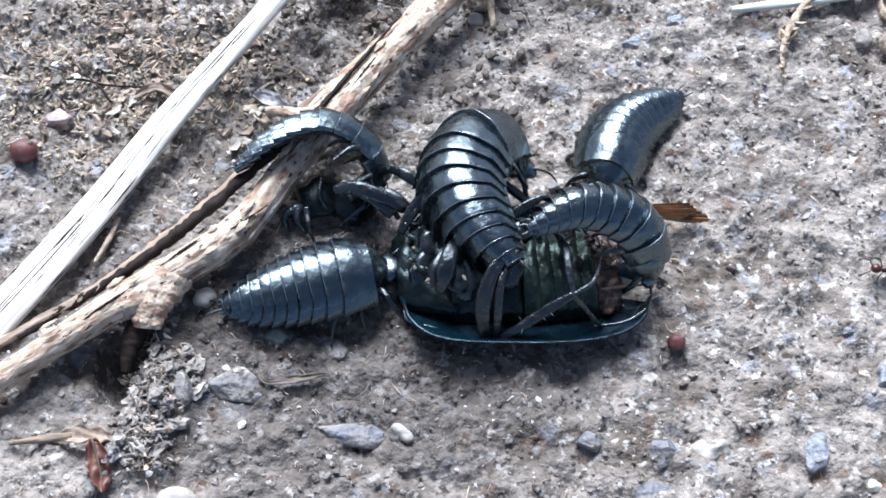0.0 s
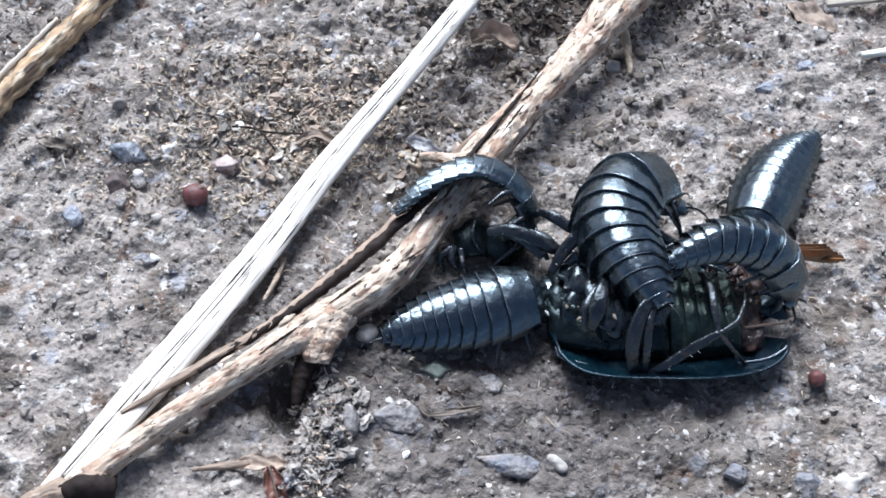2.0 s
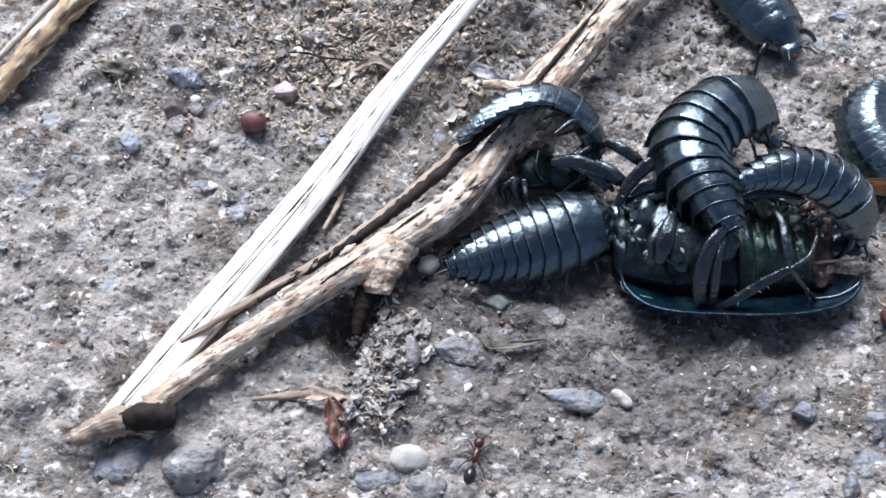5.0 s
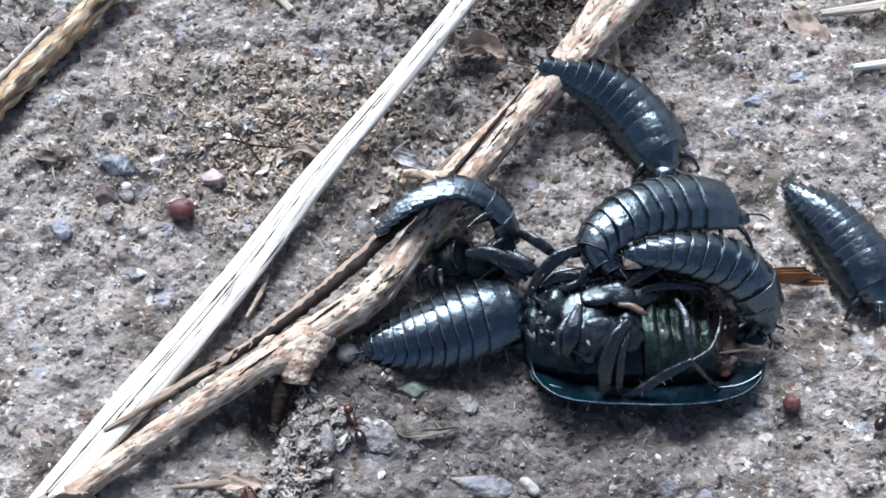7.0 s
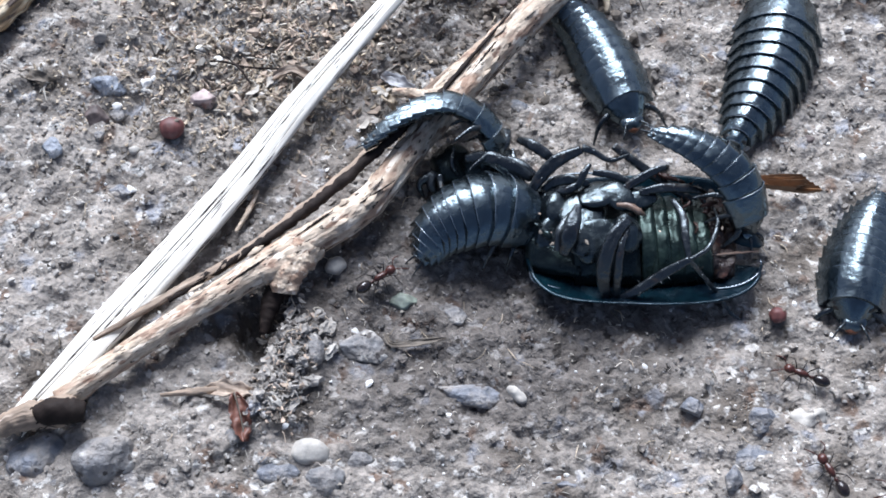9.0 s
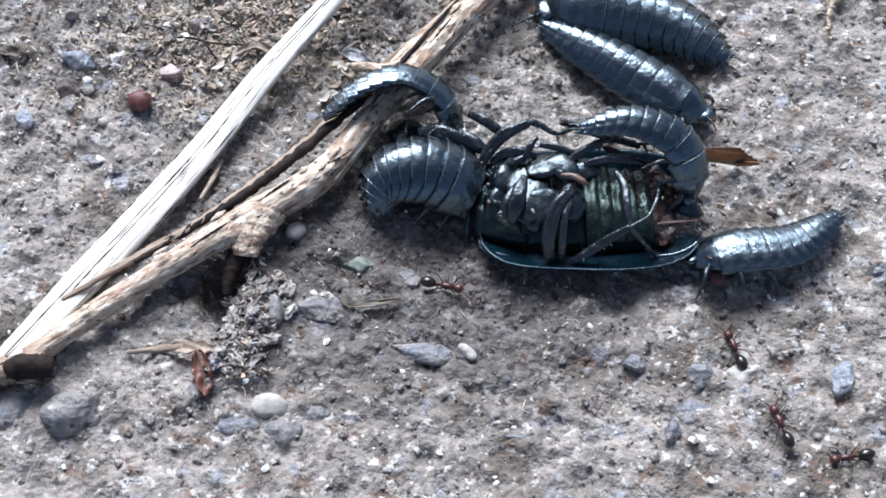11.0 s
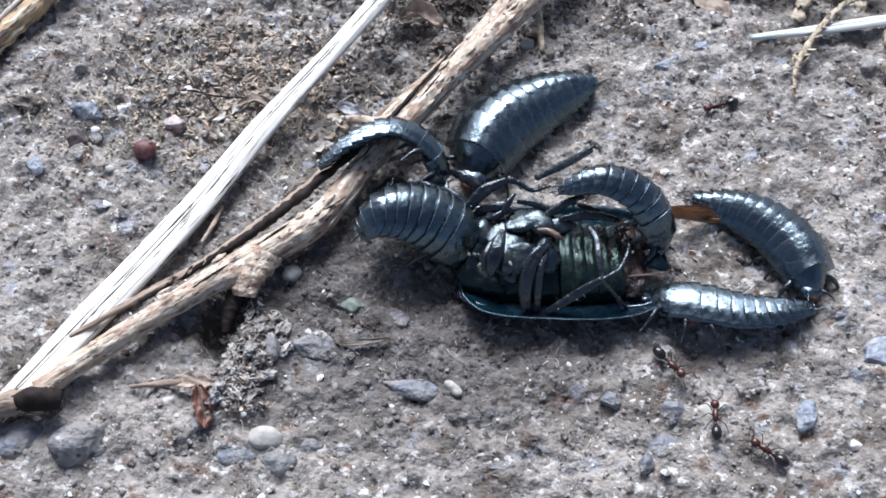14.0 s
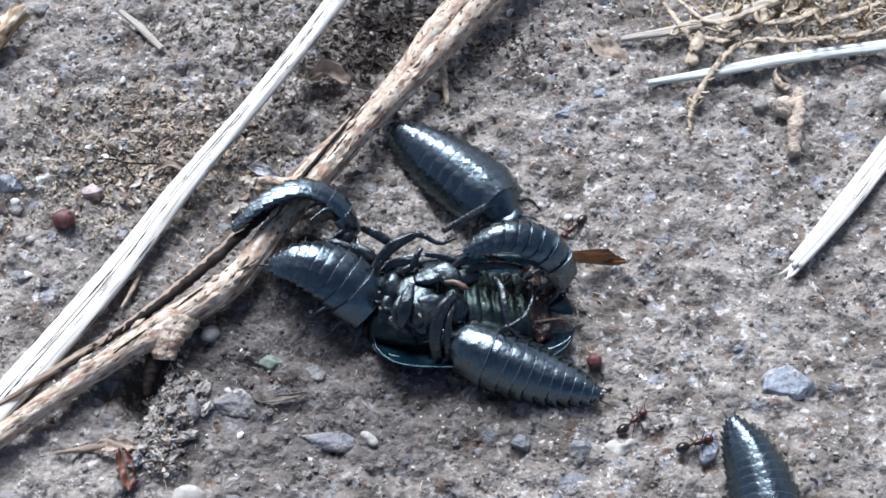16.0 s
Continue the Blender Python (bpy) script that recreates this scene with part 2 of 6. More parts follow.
GUT = material("gut", (0.022, 0.012, 0.009), 0.3, [((0.07, 0.028, 0.018), 700, 0.56, 0.68)], 1300, 0.5, 0.8, 1600, smear=0.12, depth=0.0005)
PEG = material("peg", (0.15, 0.10, 0.075), 0.35, (), 1300, 0.5, 0.3)
ANT_RED = material("ant_red", (0.05, 0.015, 0.011), 0.3, (), 3000, 0.5, 0.2)
ANT_BLACK = material("ant_black", (0.014, 0.010, 0.010), 0.2, (), 3000, 0.5, 0.1)


# ---- shape helpers (millimetres) ----
def part(name, bm, mat, parent=None, label="", smooth=True):
    """Links a bmesh, drawn in millimetres, as one mesh object under a thing or a part."""
    bmesh.ops.recalc_face_normals(bm, faces=bm.faces)
    me = bpy.data.meshes.new(name)
    for v in bm.verts:
        v.co *= MM
    for f in bm.faces:
        f.smooth = smooth
    bm.to_mesh(me)
    bm.free()
    me.materials.append(mat)
    ob = new(name, me)
    ob.parent = parent
    if label:
        tagged(ob, label)
    return ob


def at(x, y, z, rx=0, ry=0, rz=0):
    return pose(x * MM, y * MM, z * MM, rx, ry, rz)


def thing(name, label, category, group="", m=None, kind=""):
    ob = tagged(new(name), label, category, group, kind)
    ob.matrix_basis = m or Matrix()
    return ob


def add_loft(bm, rings, caps=True, uv=False):
    rows = [[bm.verts.new(p) for p in ring] for ring in rings]
    n = len(rows[0])
    for a, b in zip(rows, rows[1:]):
        for i in range(n):
            bm.faces.new((a[i], a[(i + 1) % n], b[(i + 1) % n], b[i]))
    if uv:
        layer, along, k = bm.loops.layers.uv.verify(), 0.0, len(bm.faces) - n * (len(rows) - 1)
        round_ = sum((ring[i] - ring[i - 1]).length for ring in rings for i in range(n)) / len(rings)
        bm.faces.ensure_lookup_table()
        for a, b in zip(rings, rings[1:]):
            step = (sum(b, Vector()) - sum(a, Vector())).length / n
            for i in range(n):
                for loop, (u, v) in zip(bm.faces[k].loops, ((i, 0), (i + 1, 0), (i + 1, 1), (i, 1))):
                    loop[layer].uv = (u / n * round_ * MM, (along + v * step) * MM)
                k += 1
            along += step
    if caps:
        bm.faces.new(rows[0])
        bm.faces.new(rows[-1][::-1])
    return rows


def curve_points(points, n):
    """n points evenly along a smooth curve through the given ones."""
    p = [Vector(q) for q in points]
    p = [2 * p[0] - p[1]] + p + [2 * p[-1] - p[-2]]
    fine = []
    for i in range(1, len(p) - 2):
        for k in range(24):
            t = k / 24
            fine.append(0.5 * (2 * p[i] + (p[i + 1] - p[i - 1]) * t + (2 * p[i - 1] - 5 * p[i] + 4 * p[i + 1] - p[i + 2]) * t * t + (3 * p[i] - p[i - 1] - 3 * p[i + 1] + p[i + 2]) * t ** 3))
    fine.append(p[-2])
    far = [0.0]
    for a, b in zip(fine, fine[1:]):
        far.append(far[-1] + (b - a).length)
    out, j = [], 0
    for k in range(n):
        s = far[-1] * k / (n - 1)
        while j < len(far) - 2 and far[j + 1] < s:
            j += 1
        w = (s - far[j]) / max(1e-9, far[j + 1] - far[j])
        out.append(fine[j].lerp(fine[j + 1], min(1, w)))
    return out


def add_tube(bm, points, radius, n=24, sides=8, flat=1.0, rough=0.0, seed=0.0, up=(0, 0, 1), grooves=0.0, uv=False):
    """A tapering tube along a smooth curve. radius: one number, or several spread along the curve."""
    pts = curve_points(points, n)
    radii = radius if isinstance(radius, (list, tuple)) else [radius]
    rings = []
    for i, p in enumerate(pts):
        t = (pts[min(i + 1, n - 1)] - pts[max(i - 1, 0)]).normalized()
        x = t.cross(Vector(up))
        x = x.normalized() if x.length > 1e-4 else Vector((1, 0, 0))
        y = x.cross(t)
        u = i / (n - 1) * (len(radii) - 1)
        k = min(int(u), len(radii) - 2) if len(radii) > 1 else 0
        r = radii[k] + (radii[k + 1] - radii[k]) * (u - k) if len(radii) > 1 else radii[0]
        ring = []
        for s in range(sides):
            a = 2 * math.pi * s / sides
            rr = r * (1 + rough * noise.noise((p + Vector((math.cos(a), math.sin(a), seed)) * r) * (1.1 / max(r, 0.2))))
            if grooves:
                rr *= 1 - grooves * max(0.0, math.sin(a * 4 + 1.2 * noise.noise((i * 0.04, seed, 0)))) ** 14 - 0.25 * grooves * abs(noise.noise((a * 3, i * 0.03, seed)))
            ring.append(p + x * math.cos(a) * rr + y * math.sin(a) * rr * flat)
        rings.append(ring)
    add_loft(bm, rings, uv=uv)
    return bm


def tube(*args, **kw):
    return add_tube(bmesh.new(), *args, **kw)


def add_blob(bm, centre, size, turn=0.0, rough=0.0, seed=0.0, level=2, tilt=0.0, freq=1.3):
    """A rounded body, uneven by rough."""
    made = bmesh.ops.create_icosphere(bm, subdivisions=level, radius=1.0)["verts"]
    m = Euler((tilt, 0, turn)).to_matrix()
    for v in made:
        c = v.co.copy()
        c *= 1 + rough * noise.noise(c * freq + Vector((seed, seed * 1.7, -seed)))
        v.co = m @ Vector((c.x * size[0], c.y * size[1], c.z * size[2])) + Vector(centre)
    return bm


def blob(*args, **kw):
    return add_blob(bmesh.new(), *args, **kw)


# ---- ground ----
def ground_height(x, y):
    """Height of the soil in millimetres."""
    far = max(0.0, (math.hypot(x, y) - 90) / 120)
    h = 0.7 * noise.noise((x * 0.06, y * 0.06, 1.0))
    h += 0.75 * noise.noise((x * 0.21, y * 0.21, 5.0))
    h += 0.8 * noise.noise((x * 0.47, y * 0.52, 9.0))
    h += 0.62 * abs(noise.noise((x * 0.95, y * 1.15, 3.0)))
    h -= 3.4 / (1 + (((x + 23.1) / 1.6) ** 2 + ((y + 17.9) / 2.9) ** 2) ** 3)
    h += 1.3 * math.exp(-((x + 19.6) ** 2 / 3 + (y + 19.5) ** 2 / 14))
    h += 0.9 * math.exp(-((x + 20) ** 2 + (y + 24) ** 2) / 16)
    return (h - 0.25) / (1 + far)


def ground_sheet():
    near_x, near_y = np.arange(-66, 62.1, 0.27), np.arange(-42, 50.1, 0.27)
    out = 1.35 ** np.arange(1, 46)
    xs = np.concatenate([(near_x[0] - 0.4 * out)[::-1], near_x, near_x[-1] + 0.4 * out])
    ys = np.concatenate([(near_y[0] - 0.4 * out)[::-1], near_y, near_y[-1] + 0.4 * out])

    def crumbs(x, y):
        if not (-67 < x < 63 and -43 < y < 51):
            return 0.0
        loose = max(0.0, noise.noise((x * 0.10, y * 0.10, 7.0)) + 0.25)
        return 0.36 * noise.noise((x * 1.9, y * 2.1, 0.0)) * (0.5 + loose) + 0.16 * noise.noise((x * 4.6, y * 4.6, 2.0)) * (0.7 + loose) + 0.22 * loose * abs(noise.noise((x * 1.7, y * 1.7, 6.0)))

    verts = [(x * MM, y * MM, (ground_height(x, y) + crumbs(x, y)) * MM) for y in ys for x in xs]
    nx = len(xs)
    faces = [(j * nx + i, j * nx + i + 1, (j + 1) * nx + i + 1, (j + 1) * nx + i) for j in range(len(ys) - 1) for i in range(nx - 1)]
    me = bpy.data.meshes.new("ground")
    me.from_pydata(verts, [], faces)
    me.polygons.foreach_set("use_smooth", [True] * len(faces))
    me.materials.append(SOIL)
    return tagged(new("ground", me), "greyish-brown dry trodden soil with fine crumbs and grit", "soil", kind="structure")


ground_sheet()


def scatter(name, label, category, count, area, size, mat, seed, shape="grit"):
    """Grit or crumbs that nobody could count, joined in one mesh."""
    rnd = random.Random(seed)
    base = bmesh.new()
    bmesh.ops.create_icosphere(base, subdivisions=1, radius=1.0)
    bv, bf = [v.co.copy() for v in base.verts], [[v.index for v in f.verts] for f in base.faces]
    base.free()
    verts, faces = [], []
    for _ in range(count):
        x, y = rnd.uniform(area[0], area[2]), rnd.uniform(area[1], area[3])
        if shape == "grit" and noise.noise((x * 0.12, y * 0.12, seed)) < rnd.uniform(-0.6, 0.3):
            continue
        s = size[0] * (size[1] / size[0]) ** (rnd.random() ** 2.2)
        m = Euler((rnd.uniform(-0.5, 0.5), rnd.uniform(-0.5, 0.5), rnd.uniform(0, 6.3))).to_matrix()
        k = Vector((s * rnd.uniform(0.8, 1.5), s, s * rnd.uniform(0.45, 0.9)))
        c = Vector((x, y, ground_height(x, y) + 0.12 * s))
        o = len(verts)
        for v in bv:
            w = v * rnd.uniform(0.6, 1.2)
            verts.append(((m @ Vector((w.x * k.x, w.y * k.y, w.z * k.z))) + c) * MM)
        faces += [[i + o for i in f] for f in bf]
    me = bpy.data.meshes.new(name)
    me.from_pydata(verts, [], faces)
    me.materials.append(mat)
    return tagged(new(name, me), label, category, kind="stuff")


scatter("grit", "tiny grey and buff grains of grit in the soil", "grit", 11000, (-62, -40, 58, 46), (0.09, 0.36), GRIT, 3)
scatter("soil_crumbs", "loose brown crumbs of dry soil", "soil crumbs", 4500, (-62, -40, 58, 46), (0.15, 0.55), SOIL, 8)
scatter("dark_crumbs", "dark humus crumbs between straw and twig", "soil crumbs", 1500, (-30, 8, 6, 36), (0.15, 0.7), LITTER, 5)
scatter("quartz_specks", "scattered bright quartz specks", "grit", 500, (-62, -40, 58, 46), (0.10, 0.34), QUARTZ, 6)
scatter("quartz_chips", "loose white angular quartz chips on the soil", "grit", 150, (-56, -36, 54, 42), (0.22, 0.48), QUARTZ, 16)


# ---- straw and twigs ----
def straw(name, label, points, width, thick, strips=(0.43, 0.11, 0.46), seed=1.0, frayed=0.0, n=70, mat=None):
    """A flattened dry stalk, split lengthwise into strips."""
    ob = thing(name, label, "straw")
    pts = curve_points(points, n)
    widths = width if isinstance(width, (list, tuple)) else [width, width]
    rnd = random.Random(int(seed * 10))
    start = 0.0
    for j, share in enumerate(strips):
        bm, rings = bmesh.new(), []
        lift = rnd.uniform(-0.06, 0.06) * thick
        first, last = (rnd.randint(0, 3), n - 1 - rnd.randint(0, 3)) if frayed else (0, n - 1)
        for i in range(first, last + 1):
            p = pts[i]
            t = (pts[min(i + 1, n - 1)] - pts[max(i - 1, 0)]).normalized()
            x = t.cross(Vector((0, 0, 1))).normalized()
            z = x.cross(t)
            u = i / (n - 1)
            w = float(np.interp(u, np.linspace(0, 1, len(widths)), widths))
            ring = []
            for k in range(9):
                a = start + share * (0.008 + 0.984 * k / 8)
                e = 2 * a - 1 + 0.05 * noise.noise((u * 11, seed + j, 0)) + 0.035 * noise.noise((u * 55, seed + j, k * 0.2))
                dome = (1 - min(1, abs(e)) ** 2) ** 0.5
                own = math.sin(math.pi * k / 8) ** 0.6
                ridge = 0.06 * noise.noise((k * 0.9, u * 6, seed + j * 3)) + 0.02 * noise.noise((k * 3.0, u * 40, seed))
                ring.append(p + x * (w / 2 * e) + z * (thick * (0.88 * dome + 0.10 * own + ridge) + lift))
            for k in range(3):
                a = start + share * (0.94 - 0.88 * k / 2)
                ring.append(p + x * (w / 2 * (2 * a - 1)) - z * thick * 0.25)
            rings.append(ring)
        add_loft(bm, rings, uv=True)
        part("strip", bm, mat or STRAW, ob)
        for _ in range(46 if widths[0] > 2 and thick > 0.5 else 0):
            i, a = rnd.randrange(3, n - 6), start + share * rnd.choice((0.03, 0.97, rnd.uniform(0.1, 0.9)))
            x = (pts[i + 2] - pts[i]).normalized().cross(Vector((0, 0, 1))).normalized()
            e = 2 * a - 1
            w = float(np.interp(i / (n - 1), np.linspace(0, 1, len(widths)), widths))
            up = Vector((0, 0, thick * (0.88 * max(0.0, 1 - e * e) ** 0.5 + 0.07) + lift))
            part("dark_slit", tube([pts[i] + x * (w / 2 * e) + up, (pts[i] + pts[i + 1]) / 2 + x * (w / 2 * e) + up, pts[i + rnd.choice((1, 1, 2, 3))] + x * (w / 2 * (e + 0.01)) + up], [0.012, rnd.uniform(0.03, 0.085), 0.012], n=10, sides=6, flat=0.6, rough=0.6, seed=i), DARKBARK, ob)
        start += share
    if frayed:
        p, d = pts[2], (pts[0] - pts[3]).normalized()
        x = d.cross(Vector((0, 0, 1))).normalized()
        for _ in range(5):
            o = p + x * rnd.uniform(-0.4, 0.4) * widths[0]
            part("splinter", tube([o, o + d * rnd.uniform(0.6, 1.2) * frayed, o + d * rnd.uniform(1.4, 2.4) * frayed + x * rnd.uniform(-0.5, 0.5)], [0.25, 0.18, 0.04], n=8, sides=5, flat=0.5, uv=True), STRAW, ob)
    return ob


straw("straw", "pale bleached flat straw stalk rising from the soil beside the twig", [(-40.8, -30.4, 0.8), (-34.3, -18.0, 0.9), (-28.1, -6.0, 1.3), (-23.3, 4.0, 2.4), (-17.6, 14.0, 4.0), (-12.2, 24.0, 5.6), (-6.6, 36.0, 7.3), (-2.0, 46.5, 8.6)], [2.2, 3.4, 3.3, 2.75, 2.05, 2.2, 2.4, 2.4], 0.6, seed=2.0, frayed=0.8)



def twig():
    ob = thing("dry_twig", "brown dry split twig with a knot and flaking bark", "twig")
    line = [(-37.1, -27.2, 1.7), (-31.8, -21.5, 2.0), (-23.2, -13.1, 2.4), (-16.2, -6.6, 2.6), (-12.4, 0.7, 2.9), (-5.9, 12.6, 3.2), (4.9, 30.3, 3.6), (13, 44, 4)]
    part("stem", tube(line, [1.0, 1.05, 1.45, 1.28, 1.38, 1.55, 1.7, 1.75], n=170, sides=36, rough=0.09, seed=2.0, grooves=0.12, uv=True), BARK, ob)
    part("bark_strip", tube([(-36.0, -21.4, 1.4), (-30.6, -16.9, 2.2), (-24.8, -12.0, 2.8), (-17.4, -2.8, 3.0), (-12.2, 6.0, 3.3), (-10.2, 9.0, 3.4)], [0.2, 0.45, 0.5, 0.6, 0.6, 0.3], n=90, sides=14, flat=0.7, rough=0.35, seed=7.0, grooves=0.3, uv=True), OLDBARK, ob, "lifted strip of weathered bark")
    part("split_half", tube([(-14.0, 2.6, 2.9), (-10.2, 8.1, 3.4), (-4.4, 16.0, 3.8), (0.8, 26.4, 4.3), (10.0, 43.4, 4.8)], [0.3, 1.0, 1.25, 1.5, 1.55], n=80, sides=20, flat=0.75, rough=0.2, seed=9.0, grooves=0.3, uv=True), BARK, ob, "split half of the stem with bare pale wood")
    part("knot", tube([(-25.1, -14.6, 2.0), (-23.2, -13.5, 2.3), (-21.0, -12.0, 2.5), (-19.4, -10.1, 2.5)], [0.9, 1.35, 1.45, 1.1], n=40, sides=28, rough=0.16, seed=3.0, grooves=0.15, uv=True), BARK, ob)
    part("knot_spur", tube([(-20.6, -10.7, 2.1), (-21.0, -12.2, 2.5), (-21.2, -13.4, 2.5), (-21.3, -14.4, 2.2), (-21.3, -15.1, 1.8)], [2.1, 1.95, 1.6, 1.3, 1.15], n=48, sides=32, flat=0.75, rough=0.18, seed=8.0, grooves=0.14), KNOTBARK, ob, "flared broken spur at the knot")
    # Mostly a shaded gap below the spur, filled in with a dark peg.
    part("shade_peg", tube([(-22.0, -13.4, 1.3), (-22.3, -15.2, 0.9), (-22.5, -17.0, 0.4), (-22.5, -18.2, -0.1)], [1.1, 0.95, 0.7, 0.4], n=30, sides=18, rough=0.2, seed=6.0), DARKBARK, ob, "dark peg standing in for the shade under the knot")
    part("side_branch", tube([(-10.7, 5.6, 3.6), (-12.4, 5.2, 3.3), (-14.1, 5.6, 2.9), (-15.5, 5.6, 2.6)], [0.75, 0.62, 0.5, 0.42], n=36, sides=16, rough=0.2, grooves=0.12, uv=True), BARK, ob, "short pale side branch")
    g = random.Random(40)
    bud = Vector((-16.2, 5.6, 2.5))
    for k in range(16):
        d = Vector((g.uniform(-1.6, 0.5), g.uniform(-1.2, 1.0), g.uniform(-0.6, 0.9)))
        part("bud_scale", tube([bud, bud + d * 0.5 + Vector((0, 0, 0.15)), bud + d * 0.95], [0.12, g.uniform(0.2, 0.38), 0.04], n=10, sides=7, flat=0.25, rough=0.6, seed=k * 1.3), HUSK if k % 3 else CHAFF, ob)
    part("stub", tube([(-42.2, -30.3, 1.0), (-39.6, -29.0, 1.7), (-37.0, -28.1, 2.0), (-35.4, -27.7, 2.1)], [0.7, 1.05, 1.15, 1.05], n=28, sides=20, rough=0.35, grooves=0.15, uv=True), OLDBARK, ob, "broken stub of a side branch")
    part("hollow", tube([(-38.6, -28.7, 2.1), (-36.9, -28.3, 2.5), (-35.3, -28.0, 2.4), (-34.7, -27.9, 2.2)], [0.7, 1.12, 1.1, 0.8], n=20, sides=22, rough=0.16, seed=4.0), DARKBARK, ob, "dark hollow end")
    # The gap's shade is drawn with a dark tube laid between the halves.
    part("split", tube([(-5.5, 15.6, 4.7), (-8.3, 10.4, 4.5), (-10.9, 5.6, 4.2), (-14.4, 0.3, 3.9), (-18.0, -4.5, 3.5), (-21.2, -8.4, 3.2), (-23.8, -11.3, 3.0), (-26.9, -14.1, 2.6), (-30.5, -17.4, 2.2)], [0.08, 0.16, 0.22, 0.36, 0.45, 0.5, 0.45, 0.4, 0.2], n=90, sides=8, rough=0.7, seed=5.0), DARKBARK, ob, "dark lengthwise split")
    for crack in ([(-5.4, 9.7, 5.0), (-7.0, 6.8, 4.8), (-7.9, 4.9, 4.6)], [(-13.6, -4.3, 4.1), (-15.7, -6.4, 4.0), (-17.7, -8.3, 3.8)], [(-18.3, -7.8, 3.9), (-21.1, -10.8, 3.7)], [(-22.7, -12.7, 3.7), (-25.0, -15.0, 3.5), (-26.6, -16.7, 3.2)], [(-6.8, 11.0, 5.1), (-8.6, 7.4, 4.9)], [(-27.9, -18.1, 3.1), (-30.3, -20.2, 2.9), (-32.0, -21.9, 2.7)]):
        part("crack", tube(crack, [0.03, 0.11, 0.08, 0.02], n=30, sides=6, rough=0.9, seed=crack[0][0]), DARKBARK, ob)
    g = random.Random(12)
    pts = curve_points(line, 60)
    for k in range(26):
        i = g.randrange(4, 56)
        p, d = pts[i], (pts[i + 1] - pts[i - 1]).normalized()
        x = d.cross(Vector((0, 0, 1))).normalized()
        a = g.uniform(-1.0, 0.9)
        o = p + x * math.sin(a) * 1.45 + Vector((0, 0, math.cos(a) * 1.5))
        part("bark_flake", tube([o - d * g.uniform(0.3, 0.9), o + Vector((0, 0, 0.12)), o + d * g.uniform(0.4, 1.3) + Vector((0, 0, g.uniform(-0.1, 0.25)))], [0.06, g.uniform(0.15, 0.4), 0.05], n=12, sides=7, flat=0.2, rough=0.5, seed=k * 1.7, uv=True), BARK, ob)
    return ob


twig()


def side_twig():
    ob = thing("thin_twig", "thin brown dry twig with pale bark edges", "twig")
    part("stem", tube([(-58.0, -0.8, 1.2), (-54.3, 8.2, 1.4), (-49.8, 17.4, 1.6), (-45.8, 26.2, 2.0)], [1.0, 1.1, 1.15, 1.1], n=90, sides=24, rough=0.3, grooves=0.3, uv=True), GOLDBARK, ob)
    part("bark_strip", tube([(-58.5, 2.8, 1.6), (-54.8, 10.5, 2.0), (-51.8, 17.1, 2.0)], [0.3, 0.35, 0.25], n=40, sides=8, rough=0.4, uv=True), OLDSTRAW, ob)
    return ob


side_twig()


# ---- larvae ----
WIDTHS = (2.3, 5.2, 5.9, 6.1, 6.05, 5.9, 5.65, 5.3, 4.9, 4.4, 3.8, 3.1, 2.2)
LENGTHS = (0.8, 2.5, 1.8, 1.65, 1.35, 1.3, 1.25, 1.25, 1.2, 1.15, 1.1, 1.05, 0.9)


def plate(width, length, spike, first=False, rear=1.0, bulge=0.44, flare=0.043):
    """One armour plate of a larva: a domed shell that tucks under the plate ahead, with swept-back side points, closed below. y is ahead, z up."""
    bm = bmesh.new()
    rings = []
    height = 0.36 * width + 0.25
    for v in ((0.0, 0.08, 0.2, 0.4, 0.62, 0.82, 0.94, 1.0) if first else (-0.30, -0.1, 0.1, 0.3, 0.5, 0.7, 0.86, 0.95, 1.0)):
        y = length * ((0.86 - 1.40 * v) if first else (0.80 - 1.40 * v))
        grow = 1 - flare + ((rear * (1 + flare) - 1 + flare) * v if v >= 0 else 0.14 * v)
        dome = grow
        if first:
            grow = 0.42 + 0.58 * math.sin(min(1, 0.02 + v * 1.05) * math.pi / 2)
            dome = 0.28 + 0.72 * math.sin(min(1, 0.02 + v * 1.05) * math.pi / 2)
        lift = bulge * max(0.0, v) * (1 - v) ** 0.8 - 0.08 + 0.10 * v
        ring = []
        for k in range(29):
            a = -1 + 2 * k / 28
            side = abs(a)
            x = a * width / 2 * grow
            z = height * dome * max(0.0, 1 - (side / 0.95) ** 2) ** 0.58 + 0.05 * width * dome * (1 - side) + lift + 0.30
            back = -spike * max(0.0, side - 0.80) / 0.2 * max(0.0, v) ** 1.5
            if first:
                back -= 0.5 * side * side * (1 - v)
            # thin turned-up rim of the side flange
            z += 0.16 * max(0.0, side - 0.90) / 0.10 * (0.4 + 0.6 * max(0.0, v))
            # shallow dents, a crease before the hind edge and fine wrinkles
            z += 0.05 * noise.noise((a * 3.5, v * 2 + width, length * 9)) + 0.045 * noise.noise((a * 11, v * 4, width * 3)) - 0.07 * math.exp(-((side - 0.62) / 0.07) ** 2) - 0.05 * (1 - side) * math.exp(-((v - 0.72) / 0.09) ** 2)
            ring.append(Vector((x * (1 + 0.05 * max(0.0, v) * side), y + back, z)))
        for k in range(7):
            a = 1 - 2 * (k + 0.5) / 7
            ring.append(Vector((a * width * 0.42 * grow, y, 0.22 - 0.22 * (1 - a * a))))
        rings.append(ring)
    add_loft(bm, rings)
    bm.faces.ensure_lookup_table()
    for f in bm.faces[-2:]:
        for e in f.edges:
            e.smooth = False
    return bm


